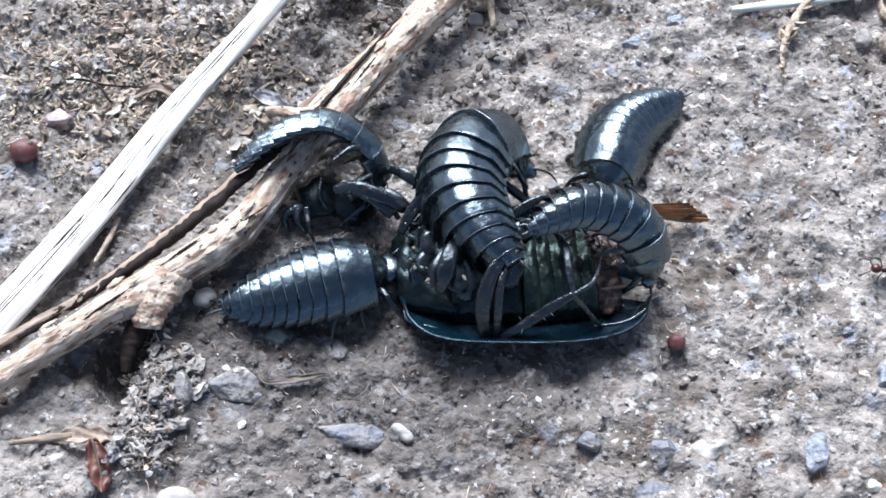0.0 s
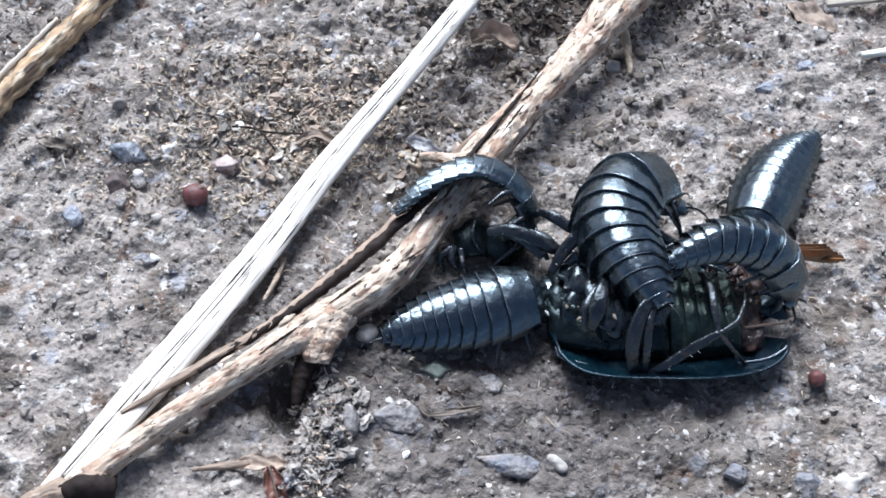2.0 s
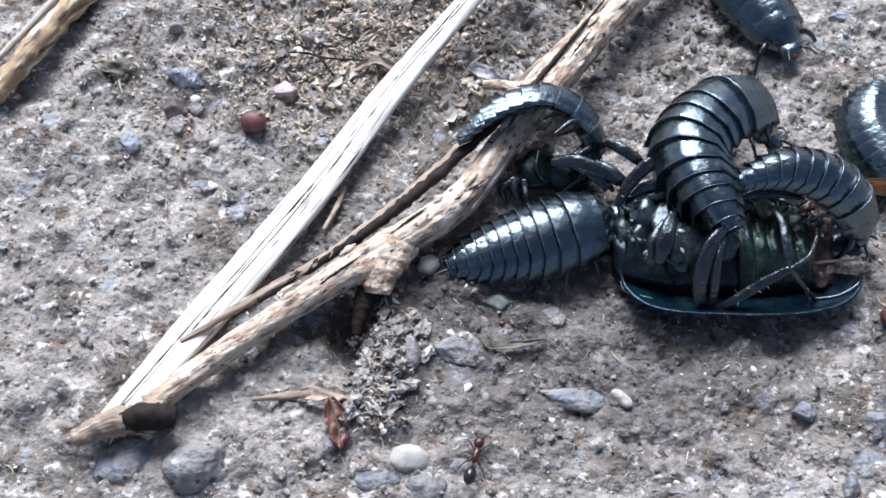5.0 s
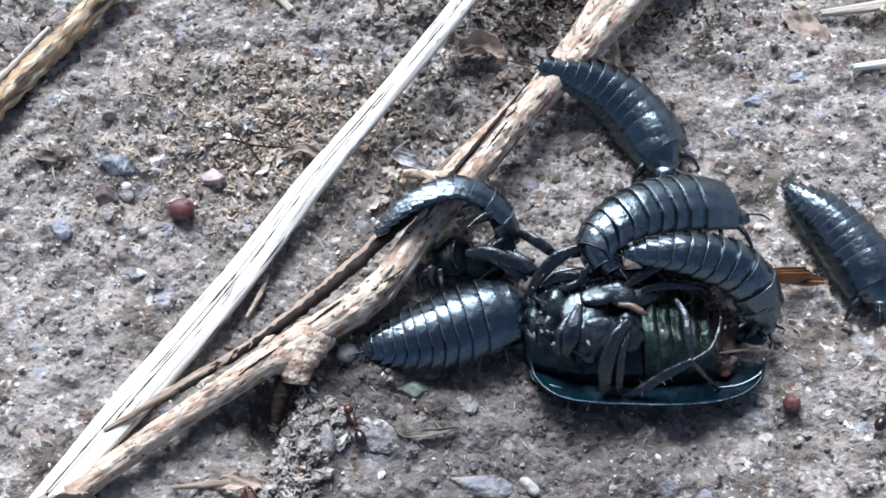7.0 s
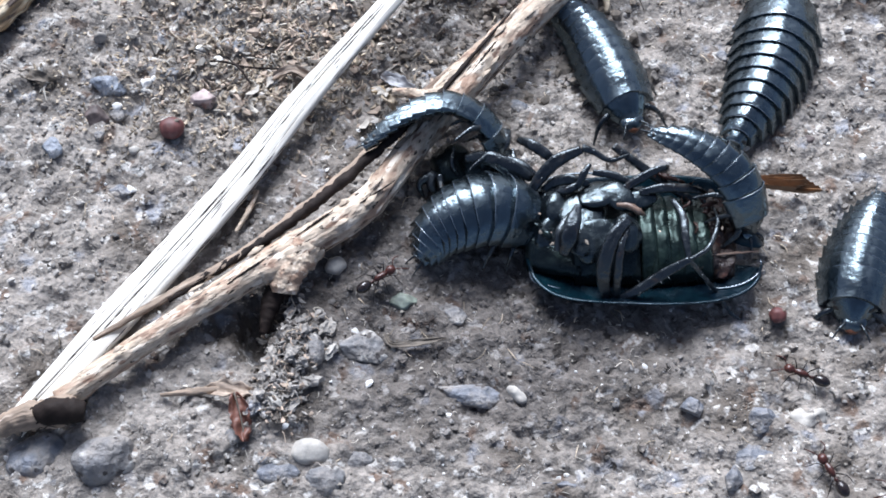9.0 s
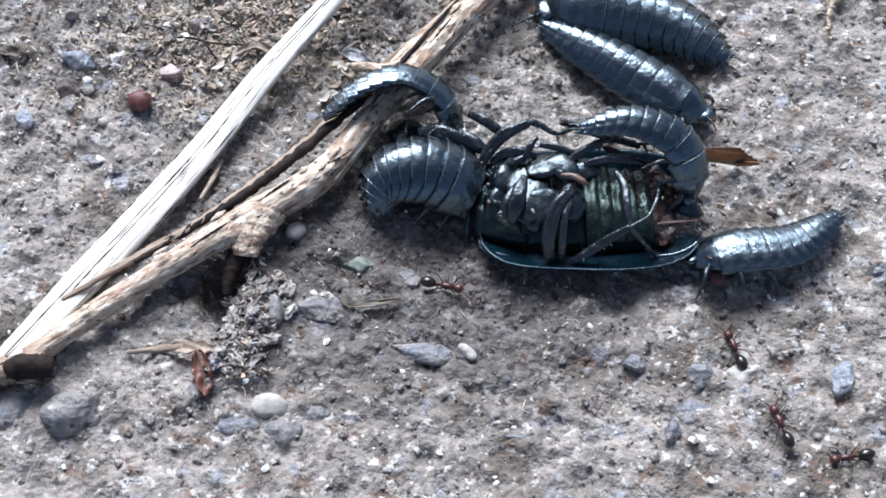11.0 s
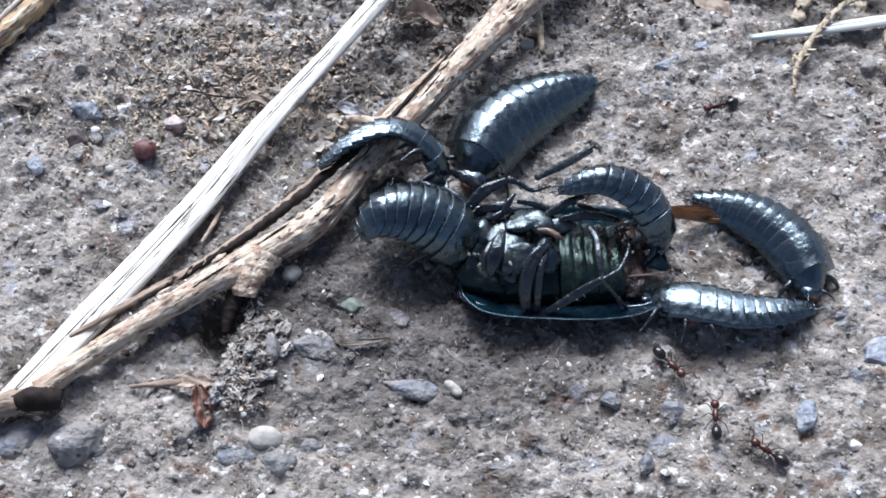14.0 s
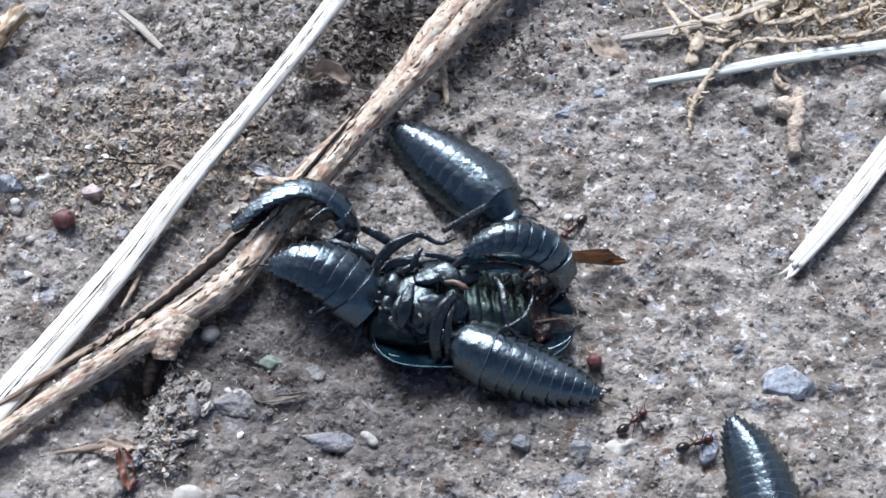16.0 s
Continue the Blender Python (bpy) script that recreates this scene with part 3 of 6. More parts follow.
def hind_rim(seg):
    """Paints the bright hind line of one plate: a fine pale wire along the upper side of its last ring."""
    ring = [v.co / MM for v in seg.data.vertices[-36:]][3:26:2]
    return tube([c + Vector((0, 0, 0.01)) for c in ring], [0.015, 0.038, 0.042, 0.038, 0.015], n=26, sides=5)


def larva(label, size=1.0, stretch=1.0, group="carrion beetle larvae", bulge=0.32, teeth=1.0):
    """A segmented larva: head, twelve plates, legs under the first three, two tail points. Returns the thing and its segments."""
    ob = thing("beetle_larva", label, "larva", group)
    segs = []
    for i, (w, ln) in enumerate(zip(WIDTHS, LENGTHS)):
        w, ln = w * size, ln * stretch
        if i == 0:
            seg = part("head", blob((0, 0.2 * size, 0.55 * size), (1.15 * size, 0.9 * size, 0.55 * size), 0, 0.15, 1.0, 3), SHELL, ob)
            part("mouthparts", blob((0, 0.85 * size, 0.36 * size), (0.62 * size, 0.46 * size, 0.32 * size), 0, 0.2, 2.0, 2), MOUTH, seg, "reddish-brown mouthparts")
            for s in (-1, 1):
                part("antenna", tube([(0.6 * s * size, 0.5 * size, 0.9 * size), (1.1 * s * size, 1.4 * size, 1.1 * size), (1.5 * s * size, 2.1 * size, 0.8 * size)], [0.13, 0.12, 0.06], n=8, sides=5), LEG, seg)
        else:
            seg = part("segment", plate(w, ln, (0.0, 0.10, 0.22, 0.32, 0.55, 0.6, 0.62, 0.64, 0.64, 0.6, 0.5, 0.38, 0.2)[i] * size * teeth, i == 1, min(1.12, WIDTHS[i + 1] / WIDTHS[i]) if i < 12 else 0.62, bulge, 0.02 + 0.05 * bulge), SHELL, ob)
            part("hind_rim", hind_rim(seg), RIM, seg)
            part("underside", blob((0, 0, 0.45 + 0.1 * w), (w * 0.36, ln * 0.55, 0.14 * w + 0.05), 0, 0.06, i, 3), BELLY, seg)
        if 1 <= i <= 3:
            for s in (-1, 1):
                a = 0.9 * (2 - i)
                part("leg", tube([(0.8 * s, 0, 0.4), (w * 0.36 * s + 0.3 * s, 0.5 * a + 0.3, 0.45), (w * 0.47 * s + 0.5 * s, 1.1 * a + 0.2, -0.2), (w * 0.48 * s + 0.9 * s, 1.6 * a + 0.3, -1.2), (w * 0.48 * s + 1.2 * s, 1.9 * a + 0.4, -1.7)], [0.40, 0.32, 0.24, 0.15, 0.07], n=18, sides=7), LEG, seg)
        if i == 12:
            for s in (-1, 1):
                part("tail_point", tube([(0.35 * s * size, -0.3, 0.6), (0.5 * s * size, -1.0 * size, 0.65), (0.55 * s * size, -1.7 * size, 0.6)], [0.12, 0.08, 0.03], n=7, sides=5), LEG, seg)
        segs.append(seg)
    return ob, segs


def spine_poses(points, lean=0.0):
    """The pose of every segment for a spine from head to tail, in millimetres."""
    line = curve_points(points, 120)
    total = sum(LENGTHS)
    out, done = [], 0.0
    chord = (line[0] - line[-1])
    chord = Vector((chord.x, chord.y, 0)).normalized()
    for ln in LENGTHS:
        u = (done + ln / 2) / total * 119
        done += ln
        i = int(u)
        p = line[i].lerp(line[min(i + 1, 119)], u - i)
        t = (line[max(0, i - 4)] - line[min(119, i + 5)]).normalized()
        flat = Vector((t.x, t.y, 0)) + 0.35 * chord
        flat.normalize()
        x = Vector((flat.y, -flat.x, 0))
        y = (t - x * t.dot(x)).normalized()
        z = x.cross(y)
        m = Matrix((x, y, z)).transposed().to_4x4()
        out.append(Matrix.Translation(p * MM) @ m @ pose(0, 0, 0, 0, -lean, 0))
    return out


def crawl(made, rows, leans=((0, 0), (16, 0))):
    """Moves a larva: rows of seconds and its spine, head to tail. leans: seconds and degrees by which it rolls to its left."""
    ob, segs = made
    times, angles = zip(*leans)
    paths = [(t, spine_poses(points, float(np.interp(t, times, angles)))) for t, *points in rows]
    walk(ob, [(t, poses[5]) for t, poses in paths])
    for i, seg in enumerate(segs):
        if i != 5:
            walk(seg, [(t, poses[5].inverted() @ poses[i]) for t, poses in paths])


def rest(made, points, lean=0.0):
    """Lays a still larva along a spine, head to tail."""
    ob, segs = made
    poses = spine_poses(points, lean)
    ob.matrix_basis = poses[5]
    for seg, m in zip(segs, poses):
        seg.matrix_basis = poses[5].inverted() @ m


twig_larva = larva("black segmented beetle larva arched over the dry twig", 0.67, 0.80, bulge=0.12, teeth=0.12)
rest(twig_larva, [(-6.6, -1.9, 0.9), (-6.5, 0.0, 2.9), (-7.6, 1.4, 4.7), (-10.2, 2.0, 5.5), (-13.4, 0.7, 5.2), (-16.5, -1.9, 4.2)], 58)
side_larva = larva("black segmented beetle larva feeding at the dead beetle's head", 1.22, 0.78)
back_larva = larva("large black segmented larva climbing over the dead beetle", 1.28, 1.05)
tail_larva = larva("black segmented larva arched over the dead beetle's abdomen", 0.80, 0.78)
roaming_larva = larva("black segmented larva walking round the dead beetle", 1.0, 0.84)
far_larva = larva("blue-black glossy larva coming from beyond the twig", 1.0, 1.0)


# ---- dead beetle ----
def beetle():
    ob = thing("dead_beetle", "dead blue-black ground beetle lying on its back, half eaten", "beetle")
    cx, cy, turn = 8.4, -6.9, radians(9)
    m = Euler((radians(-8), 0, turn)).to_matrix()

    def place(x, y, z):
        return m @ Vector((x, y, z)) + Vector((cx, cy, 0.2))

    for s in (-1, 1):
        bm, rings = bmesh.new(), []
        for inner in (0, 1):
            for i in range(37):
                u = (-1 + 2 * i / 36) if not inner else (1 - 2 * i / 36)
                w = 5.6 * max(0.004, 1 - abs(u) ** (6.0 if u < 0 else 2.8)) ** 0.5 * (1 - 0.10 * max(0.0, -u)) - 0.16 * inner
                ring = []
                for k in range(15):
                    a = k / 14
                    across = 0.10 + (w - 0.1) * a if w > 0.2 else 0.1 + 0.1 * a
                    deep = 1.35 * (1 - a ** 1.8) * (1 - 0.3 * u * u)
                    spread = 1.1 * max(0.0, u) ** 2.5
                    ring.append(place(u * (9.7 - 0.2 * inner) * (1.07 if u < 0 and s < 0 else 1.0), s * (across + spread) + (1.7 if s > 0 else 0), (2.7 if s > 0 else 1.55) - deep + 0.16 * inner * (1 - a) + 0.05 * inner + 0.2 * math.exp(-((a - 1) / 0.06) ** 2)))
                rings.append(ring)
        rows = [[bm.verts.new(p) for p in ring] for ring in rings]
        for a, b in zip(rows, rows[1:] + rows[:1]):
            for k in range(14):
                bm.faces.new((a[k], a[k + 1], b[k + 1], b[k]))
        for i in range(36):
            for k in (0, 14):
                bm.faces.new((rows[i][k], rows[i + 1][k], rows[72 - i][k], rows[73 - i][k]))
        bmesh.ops.remove_doubles(bm, verts=bm.verts, dist=0.004)
        part("wing_case", bm, BLUE, ob, "metallic blue-black wing case")

    # Pale wires put the edge highlights of the wing cases into the colour.
    for line in ([(-1.5, -2.4, 3.0), (-0.6, -1.7, 3.3), (1.1, -1.1, 3.5), (3.2, -0.7, 3.5), (5.3, -0.6, 3.4), (6.7, -0.7, 3.2)], [(-1.2, -10.1, 1.9), (-0.8, -10.9, 1.8), (0.6, -11.2, 1.8), (2.6, -11.4, 1.7), (4.9, -11.5, 1.6)], [(8.2, -11.5, 1.5), (10.4, -11.1, 1.6), (12.8, -10.4, 1.7)], [(13.9, -9.5, 1.8), (16.1, -8.9, 1.9), (17.6, -7.8, 2.0), (18.0, -6.8, 2.1), (17.9, -6.3, 2.2)]):
        part("rim", tube(line, [0.05, 0.10, 0.10, 0.05], n=26, sides=8), RIM, ob, "pale wire drawing the highlight on the wing case edge")

    def belly_plate(x0, x1, half0, half1, top, step, side=1.45, ridge=0.0):
        bm, rings = bmesh.new(), []
        for i in range(9):
            v = i / 8
            half = half0 + (half1 - half0) * v
            ring = []
            for k in range(21):
                a = -1 + 2 * k / 20
                z = 1.0 + (top - 1.0) * (1 - abs(a) ** 2.4) ** 0.7 + step * v + ridge * math.sin(math.pi * v ** 1.6) + (0.45 - 0.5 * ridge) * noise.noise((a * 2.2, (x0 + v * (x1 - x0)) * 0.5, 4.0)) + 0.18 * noise.noise((a * 7, (x0 + v * (x1 - x0)) * 1.6, 2.0))
                ring.append(place(x0 + (x1 - x0) * v + 0.25 * a * a, side + a * half, z))
            ring += [place(x0 + (x1 - x0) * v, side + (1 - 2 * (k + 0.5) / 5) * half * 0.9, 0.8) for k in range(5)]
            rings.append(ring)
        add_loft(bm, rings)
        return bm

    part("breast", belly_plate(-10.4, -6.0, 3.0, 4.4, 2.6, 0.8), GREENBLACK, ob)
    part("breast", belly_plate(-6.4, -1.0, 4.4, 4.7, 3.9, 0.3), GREENBLACK, ob)
    for i in range(5):
        part("belly_segment", belly_plate(-0.8 + 1.15 * i, 0.65 + 1.15 * i, 4.75 - 0.10 * i, 4.65 - 0.10 * i, 4.4 - 0.2 * i, -0.30, ridge=0.42), BELLYGREEN, ob, "green-black ridged belly plate")

    def shield(centre, size, turn_, tilt, seed, mat=PLATE, name="breast_plate"):
        """A smooth hard plate with a worn outline."""
        bm = blob((0, 0, 0), size, 0, 0.22, seed, 4, freq=1.4)
        m = Euler((tilt, 0, turn_)).to_matrix()
        for v in bm.verts:
            u = Vector((v.co.x / size[0], v.co.y / size[1]))
            v.co.z *= 1 - 0.35 * max(0.0, u.x * 0.8 + u.y * 0.5)
            v.co = m @ v.co + Vector(centre)
        return part(name, bm, mat, ob)

    shield((2.9, -5.8, 3.9), (2.1, 3.3, 0.8), 0.10, 0.0, 1.0)
    shield((3.8, -3.4, 4.6), (1.9, 1.4, 0.5), 0.5, -0.25, 2.0)
    shield((5.3, -3.4, 4.9), (1.7, 1.2, 0.42), -0.6, 0.1, 3.0)
    shield((3.7, -7.4, 3.9), (1.8, 1.9, 0.7), -0.2, 0.3, 4.0)
    shield((6.8, -3.4, 4.6), (1.9, 1.0, 0.45), 0.4, 0.2, 5.0)
    shield((6.3, -6.9, 4.6), (1.3, 1.7, 0.8), 0.2, 0.2, 6.0)
    shield((0.4, -4.6, 3.2), (1.5, 2.0, 1.2), 0.3, 0.2, 7.0)
    shield((0.0, -6.8, 2.4), (1.5, 2.2, 1.3), -0.2, 0.3, 8.0)
    shield((0.4, -3.0, 3.4), (2.0, 1.1, 0.6), 0.35, -0.2, 9.0)
    part("gut", blob(place(5.9, 1.5, 1.7), (1.9, 3.8, 1.2), turn, 0.5, 6.0, 4, freq=2.2), GUT, ob, "dark wet hollowed abdomen")
    g = random.Random(5)
    for i, p in enumerate(((9.2, -0.8, 4.6), (10.1, -1.1, 4.8), (11.0, -1.5, 4.6), (12.9, -1.9, 4.2), (13.1, -2.6, 4.0), (13.0, -3.1, 3.6), (12.1, -1.5, 4.2), (12.8, -4.2, 3.0), (12.3, -5.2, 2.6), (13.6, -4.5, 2.6), (8.3, -0.7, 4.8), (14.1, -3.0, 3.0))):
        part("flesh", blob(p, (g.uniform(0.3, 0.8), g.uniform(0.12, 0.3), g.uniform(0.1, 0.25)), g.uniform(0, 3), 0.9, i * 1.9, 3, g.uniform(-0.8, 0.8), freq=2.6), FLESH, ob, "chewed reddish-brown flesh")
    for i in range(9):
        o = Vector((11.9, -2.5, 3.8)) + Vector((g.uniform(-1.2, 1.8), g.uniform(-3.0, 1.2), g.uniform(-0.6, 0.6)))
        part("shred", tube([o, o + Vector((g.uniform(-0.5, 0.5), -0.6, 0.2)), o + Vector((g.uniform(-0.7, 0.7), -1.3, -0.3))], [0.05, g.uniform(0.07, 0.14), 0.03], n=10, sides=6, rough=0.5, seed=i), FLESH, ob)
    part("peg", tube([(5.2, -5.1, 6.2), (6.2, -5.2, 6.4), (7.1, -5.5, 6.2), (7.6, -5.4, 5.6)], [0.16, 0.26, 0.30, 0.12], n=16, sides=9, rough=0.4), PEG, ob, "broken brown joint of a leg")
    part("wing_edge", tube([(13.4, -6.9, 2.8), (15.3, -6.3, 2.6), (17.7, -5.5, 2.2)], [0.09, 0.14, 0.07], n=14, sides=6, flat=0.5, rough=0.4), PEG, ob, "brown frayed wing edge")
    part("wing_case_tip", tube([(14.7, -3.4, 1.6), (16.0, -4.1, 2.3), (17.3, -4.3, 2.2), (18.1, -4.0, 1.4)], [0.8, 1.0, 1.05, 0.5], n=22, sides=14, flat=0.22, rough=0.12), BLUE, ob, "curled metallic wing case tip")
    part("forebody", blob((-1.1, -5.7, 1.6), (1.5, 3.0, 1.5), turn, 0.4, 8.0, 3, freq=2.0), GREENBLACK, ob)
    part("head", blob((-9.3, -0.4, 1.4), (1.8, 2.0, 1.3), turn + 0.4, 0.3, 9.0, 3), GREENBLACK, ob)
    # Dark lump for the prothorax, filling a patch of black shade.
    part("prothorax_fill", blob((-6.4, -0.7, 1.5), (2.0, 1.6, 1.3), turn, 0.35, 4.0, 3), GREENBLACK, ob)
    for s in (-1, 1):
        part("jaw", tube([(-10.6, -1.7, 1.8), Vector((-11.2, -2.8, 1.6)) + Vector((0.5 * s, 0, 0)), Vector((-10.5, -3.7, 0.8)) + Vector((0.7 * s, 0, 0))], [0.55, 0.4, 0.1], n=10, sides=7), LEG, ob)

    def leg(points, radii, flat=0.7, groove=0.0, bristles=0):
        """A jointed limb: spindle-shaped, grooved along its upper face, with short bristles."""
        n, sides = 30, 14
        pts, rings = curve_points(points, n), []
        for i, p in enumerate(pts):
            t = (pts[min(i + 1, n - 1)] - pts[max(i - 1, 0)]).normalized()
            x = t.cross(Vector((0, -0.5, 0.86)))
            x = x.normalized() if x.length > 1e-3 else Vector((1, 0, 0))
            y = x.cross(t)
            r = float(np.interp(i / (n - 1), np.linspace(0, 1, len(radii)), radii)) * (1 + 0.06 * noise.noise(p * 1.7))
            ring = []
            for k in range(sides):
                a = 2 * math.pi * k / sides
                dip = 1 - groove * math.exp(-(math.cos(a) / 0.38) ** 2) * (math.sin(a) > 0)
                ring.append(p + x * math.cos(a) * r + y * math.sin(a) * r * flat * dip)
            rings.append(ring)
        bm = bmesh.new()
        add_loft(bm, rings)
        made = part("leg", bm, LEG, ob)
        g = random.Random(int(points[0][0] * 10) + n)
        for _ in range(bristles):
            i = g.randrange(6, n - 2)
            d = Vector((g.uniform(-1, 1), g.uniform(-1, 1), g.uniform(0, 0.6))).normalized()
            r = float(np.interp(i / (n - 1), np.linspace(0, 1, len(radii)), radii))
            part("bristle", tube([pts[i] + d * r * 0.6, pts[i] + d * (r + 0.15), pts[i] + d * (r + 0.4)], [0.05, 0.04, 0.015], n=4, sides=4), LEG, made)
        return made

    leg([(6.3, -6.4, 6.3), (5.3, -8.0, 6.3), (4.8, -9.9, 5.0), (5.0, -11.1, 3.2), (5.7, -11.6, 1.5)], [0.38, 0.55, 0.64, 0.58, 0.35], 0.6, 0.5)
    leg([(6.3, -6.9, 5.8), (5.9, -8.9, 5.6), (6.0, -10.5, 4.0), (6.2, -11.6, 1.6)], [0.25, 0.36, 0.40, 0.25], 0.8, 0.2)
    leg([(5.9, -11.7, 1.3), (7.6, -11.1, 2.6), (9.5, -9.9, 3.8), (11.6, -8.8, 5.2)], [0.30, 0.42, 0.46, 0.30], 0.7, 0.35, 5)
    leg([(11.5, -8.8, 5.2), (12.8, -9.2, 3.8), (13.3, -9.4, 3.2)], [0.22, 0.20, 0.14], 0.8, 0, 2)
    leg([(13.3, -9.4, 3.2), (14.2, -9.6, 2.1), (14.7, -9.8, 1.6)], [0.22, 0.20, 0.13], 0.8, 0, 2)
    leg([(14.7, -9.8, 1.6), (15.3, -10.2, 0.9), (15.8, -10.7, 0.6)], [0.20, 0.18, 0.12], 0.8, 0, 1)
    leg([(15.8, -10.7, 0.6), (16.3, -11.0, 0.4), (16.9, -11.2, 0.3)], [0.17, 0.15, 0.05])
    leg([(11.6, -8.8, 5.2), (13.0, -7.5, 5.0), (13.6, -5.8, 4.8), (13.8, -4.3, 4.6), (13.4, -3.1, 4.4)], [0.16, 0.22, 0.20, 0.18, 0.10], 0.8, 0, 4)
    leg([(9.8, -3.6, 5.6), (10.7, -5.1, 5.8), (11.1, -7.1, 5.6), (11.6, -8.7, 5.0)], [0.20, 0.36, 0.34, 0.22], 0.7, 0.3)
    leg([(2.1, -5.5, 6.0), (1.8, -7.3, 6.1), (1.6, -8.7, 5.4), (1.4, -9.5, 4.4)], [0.30, 0.66, 0.70, 0.35], 0.6, 0.35)
    leg([(1.6, -6.0, 5.2), (0.9, -7.6, 5.0), (0.9, -9.1, 4.2)], [0.3, 0.45, 0.3], 0.7)
    leg([(-2.2, -4.1, 3.4), (-1.4, -2.6, 4.6), (-0.1, -1.2, 5.6), (1.8, -0.2, 6.2)], [0.32, 0.55, 0.60, 0.36], 0.7, 0.4, 3)
    leg([(1.8, -0.0, 6.2), (2.8, -0.1, 6.0), (4.3, -0.5, 5.6), (5.9, 0.4, 5.4)], [0.34, 0.26, 0.20, 0.12], 0.8, 0, 4)
    leg([(2.7, -1.4, 6.0), (2.3, -2.1, 5.8), (1.9, -3.1, 5.2)], [0.16, 0.34, 0.28], 0.7)
    leg([(-1.1, -3.3, 3.4), (-0.2, -2.6, 4.2), (1.2, -2.4, 4.8), (2.8, -2.5, 4.6)], [0.30, 0.46, 0.46, 0.28], 0.7, 0.3)
    leg([(-0.3, -3.3, 3.8), (1.0, -3.4, 4.6), (2.2, -2.7, 5.0)], [0.25, 0.40, 0.25], 0.7)
    leg([(5.6, -2.9, 5.0), (7.0, -1.9, 5.6), (8.3, -1.1, 6.0), (9.1, -0.7, 6.0)], [0.28, 0.42, 0.36, 0.2], 0.7, 0.3, 2)
    leg([(7.1, -3.0, 5.0), (8.8, -2.5, 5.4), (10.7, -2.1, 5.2), (12.5, -1.8, 4.6)], [0.3, 0.42, 0.40, 0.22], 0.7, 0.3, 2)
    leg([(3.0, -1.8, 5.4), (4.7, -1.7, 5.2), (6.5, -2.1, 5.0)], [0.25, 0.36, 0.25], 0.7, 0.2)
    leg([(-7.9, -1.2, 4.0), (-6.2, -1.1, 4.6), (-4.1, -1.5, 4.4), (-2.1, -2.0, 3.6)], [0.40, 0.62, 0.60, 0.40], 0.7, 0.2)
    leg([(-9.1, 0.3, 3.4), (-9.1, -1.1, 3.0), (-8.5, -1.7, 2.2), (-7.7, -2.0, 1.2)], [0.12, 0.20, 0.20, 0.08], 0.8)
    leg([(-7.6, -0.8, 3.8), (-6.4, -1.1, 4.4), (-4.7, -1.6, 4.2), (-3.0, -2.6, 3.4)], [0.34, 0.56, 0.58, 0.36], 0.7, 0.25, 3)
    leg([(-3.7, 1.7, 3.6), (-2.5, 1.0, 4.2), (-1.1, 0.3, 4.0), (-0.0, -0.2, 3.4)], [0.30, 0.50, 0.48, 0.30], 0.7, 0.25, 2)
    leg([(-4.1, 0.9, 3.2), (-3.6, -0.8, 3.0), (-2.5, -2.1, 2.2)], [0.22, 0.36, 0.2], 0.7, 0.2)
    leg([(-4.6, -0.3, 3.4), (-3.1, -1.0, 3.6), (-1.5, -1.8, 3.0)], [0.4, 0.6, 0.4])
    leg([(-5.0, 2.5, 3.4), (-5.2, 0.4, 4.0), (-7.4, -1.3, 3.6)], [0.7, 0.7, 0.2], 0.7, 0.3)
    leg([(-10.0, -2.3, 2.6), (-9.6, -3.7, 2.2), (-9.1, -4.4, 1.0)], [0.3, 0.2, 0.12])
    raised = leg([(4.5, 1.4, 5.0), (7.1, 4.1, 4.0), (9.5, 6.9, 3.0)], [0.34, 0.42, 0.34], 0.8, 0.2, 4)
    for end in ((10.0, 7.7, 3.2), (10.5, 7.1, 2.8)):
        part("claw", tube([(9.1, 6.5, 3.0), (9.6, 7.1, 3.3), end], [0.25, 0.2, 0.06], n=10, sides=7, rough=0.3), LEG, raised)
    g = random.Random(17)
    for i in range(14):
        o = place(g.uniform(-9.5, -1.0), g.uniform(-1.5, 5.0), g.uniform(3.4, 4.4))
        part("chitin_shard", blob(o, (g.uniform(0.3, 0.8), g.uniform(0.15, 0.35), g.uniform(0.08, 0.2)), g.uniform(0, 3.1), 0.5, i * 2.3, 2, g.uniform(-0.7, 0.7), freq=1.8), GREENBLACK if i % 3 else LEG, ob)
    g = random.Random(29)
    for i in range(34):
        o = place(g.uniform(-10.0, 6.0), g.uniform(-2.0, 4.6), g.uniform(4.0, 4.9))
        r = g.uniform(0.06, 0.17)
        part("dirt_fleck", blob(o, (r * g.uniform(1, 2.2), r, r * 0.7), g.uniform(0, 3), 0.5, i * 1.1, 1), (PEG, FLAKE, LITTER)[i % 3], ob, smooth=False)
    # the crumpled hind wing sticks out: two pleated lobes from one root
    root = Vector((15.9, 1.1, 2.6))
    for tips in (((21.6, 2.7, 1.6), (23.3, 2.1, 1.0), (22.0, 1.5, 1.2)), ((21.1, 2.8, 2.2), (21.8, 2.2, 1.9), (20.8, 1.4, 1.8))):
        bm, rings = bmesh.new(), []
        edge = curve_points(tips, 13)
        for i in range(16):
            t = i / 15
            ring = []
            for k, e in enumerate(edge):
                across = Vector((0.0, 0.8 * (0.5 - k / 12), 0.0)) * (1 - t) ** 0.7
                p = root.lerp(e, t) + across
                ring.append(p + Vector((0, 0, (0.16 if k % 2 else -0.10) * (0.4 + 0.6 * t) + 0.12 * noise.noise((k * 0.5, t * 5, tips[0][0])))))
            rings.append(ring + [q - Vector((0, 0, 0.07)) for q in ring[::-1]])
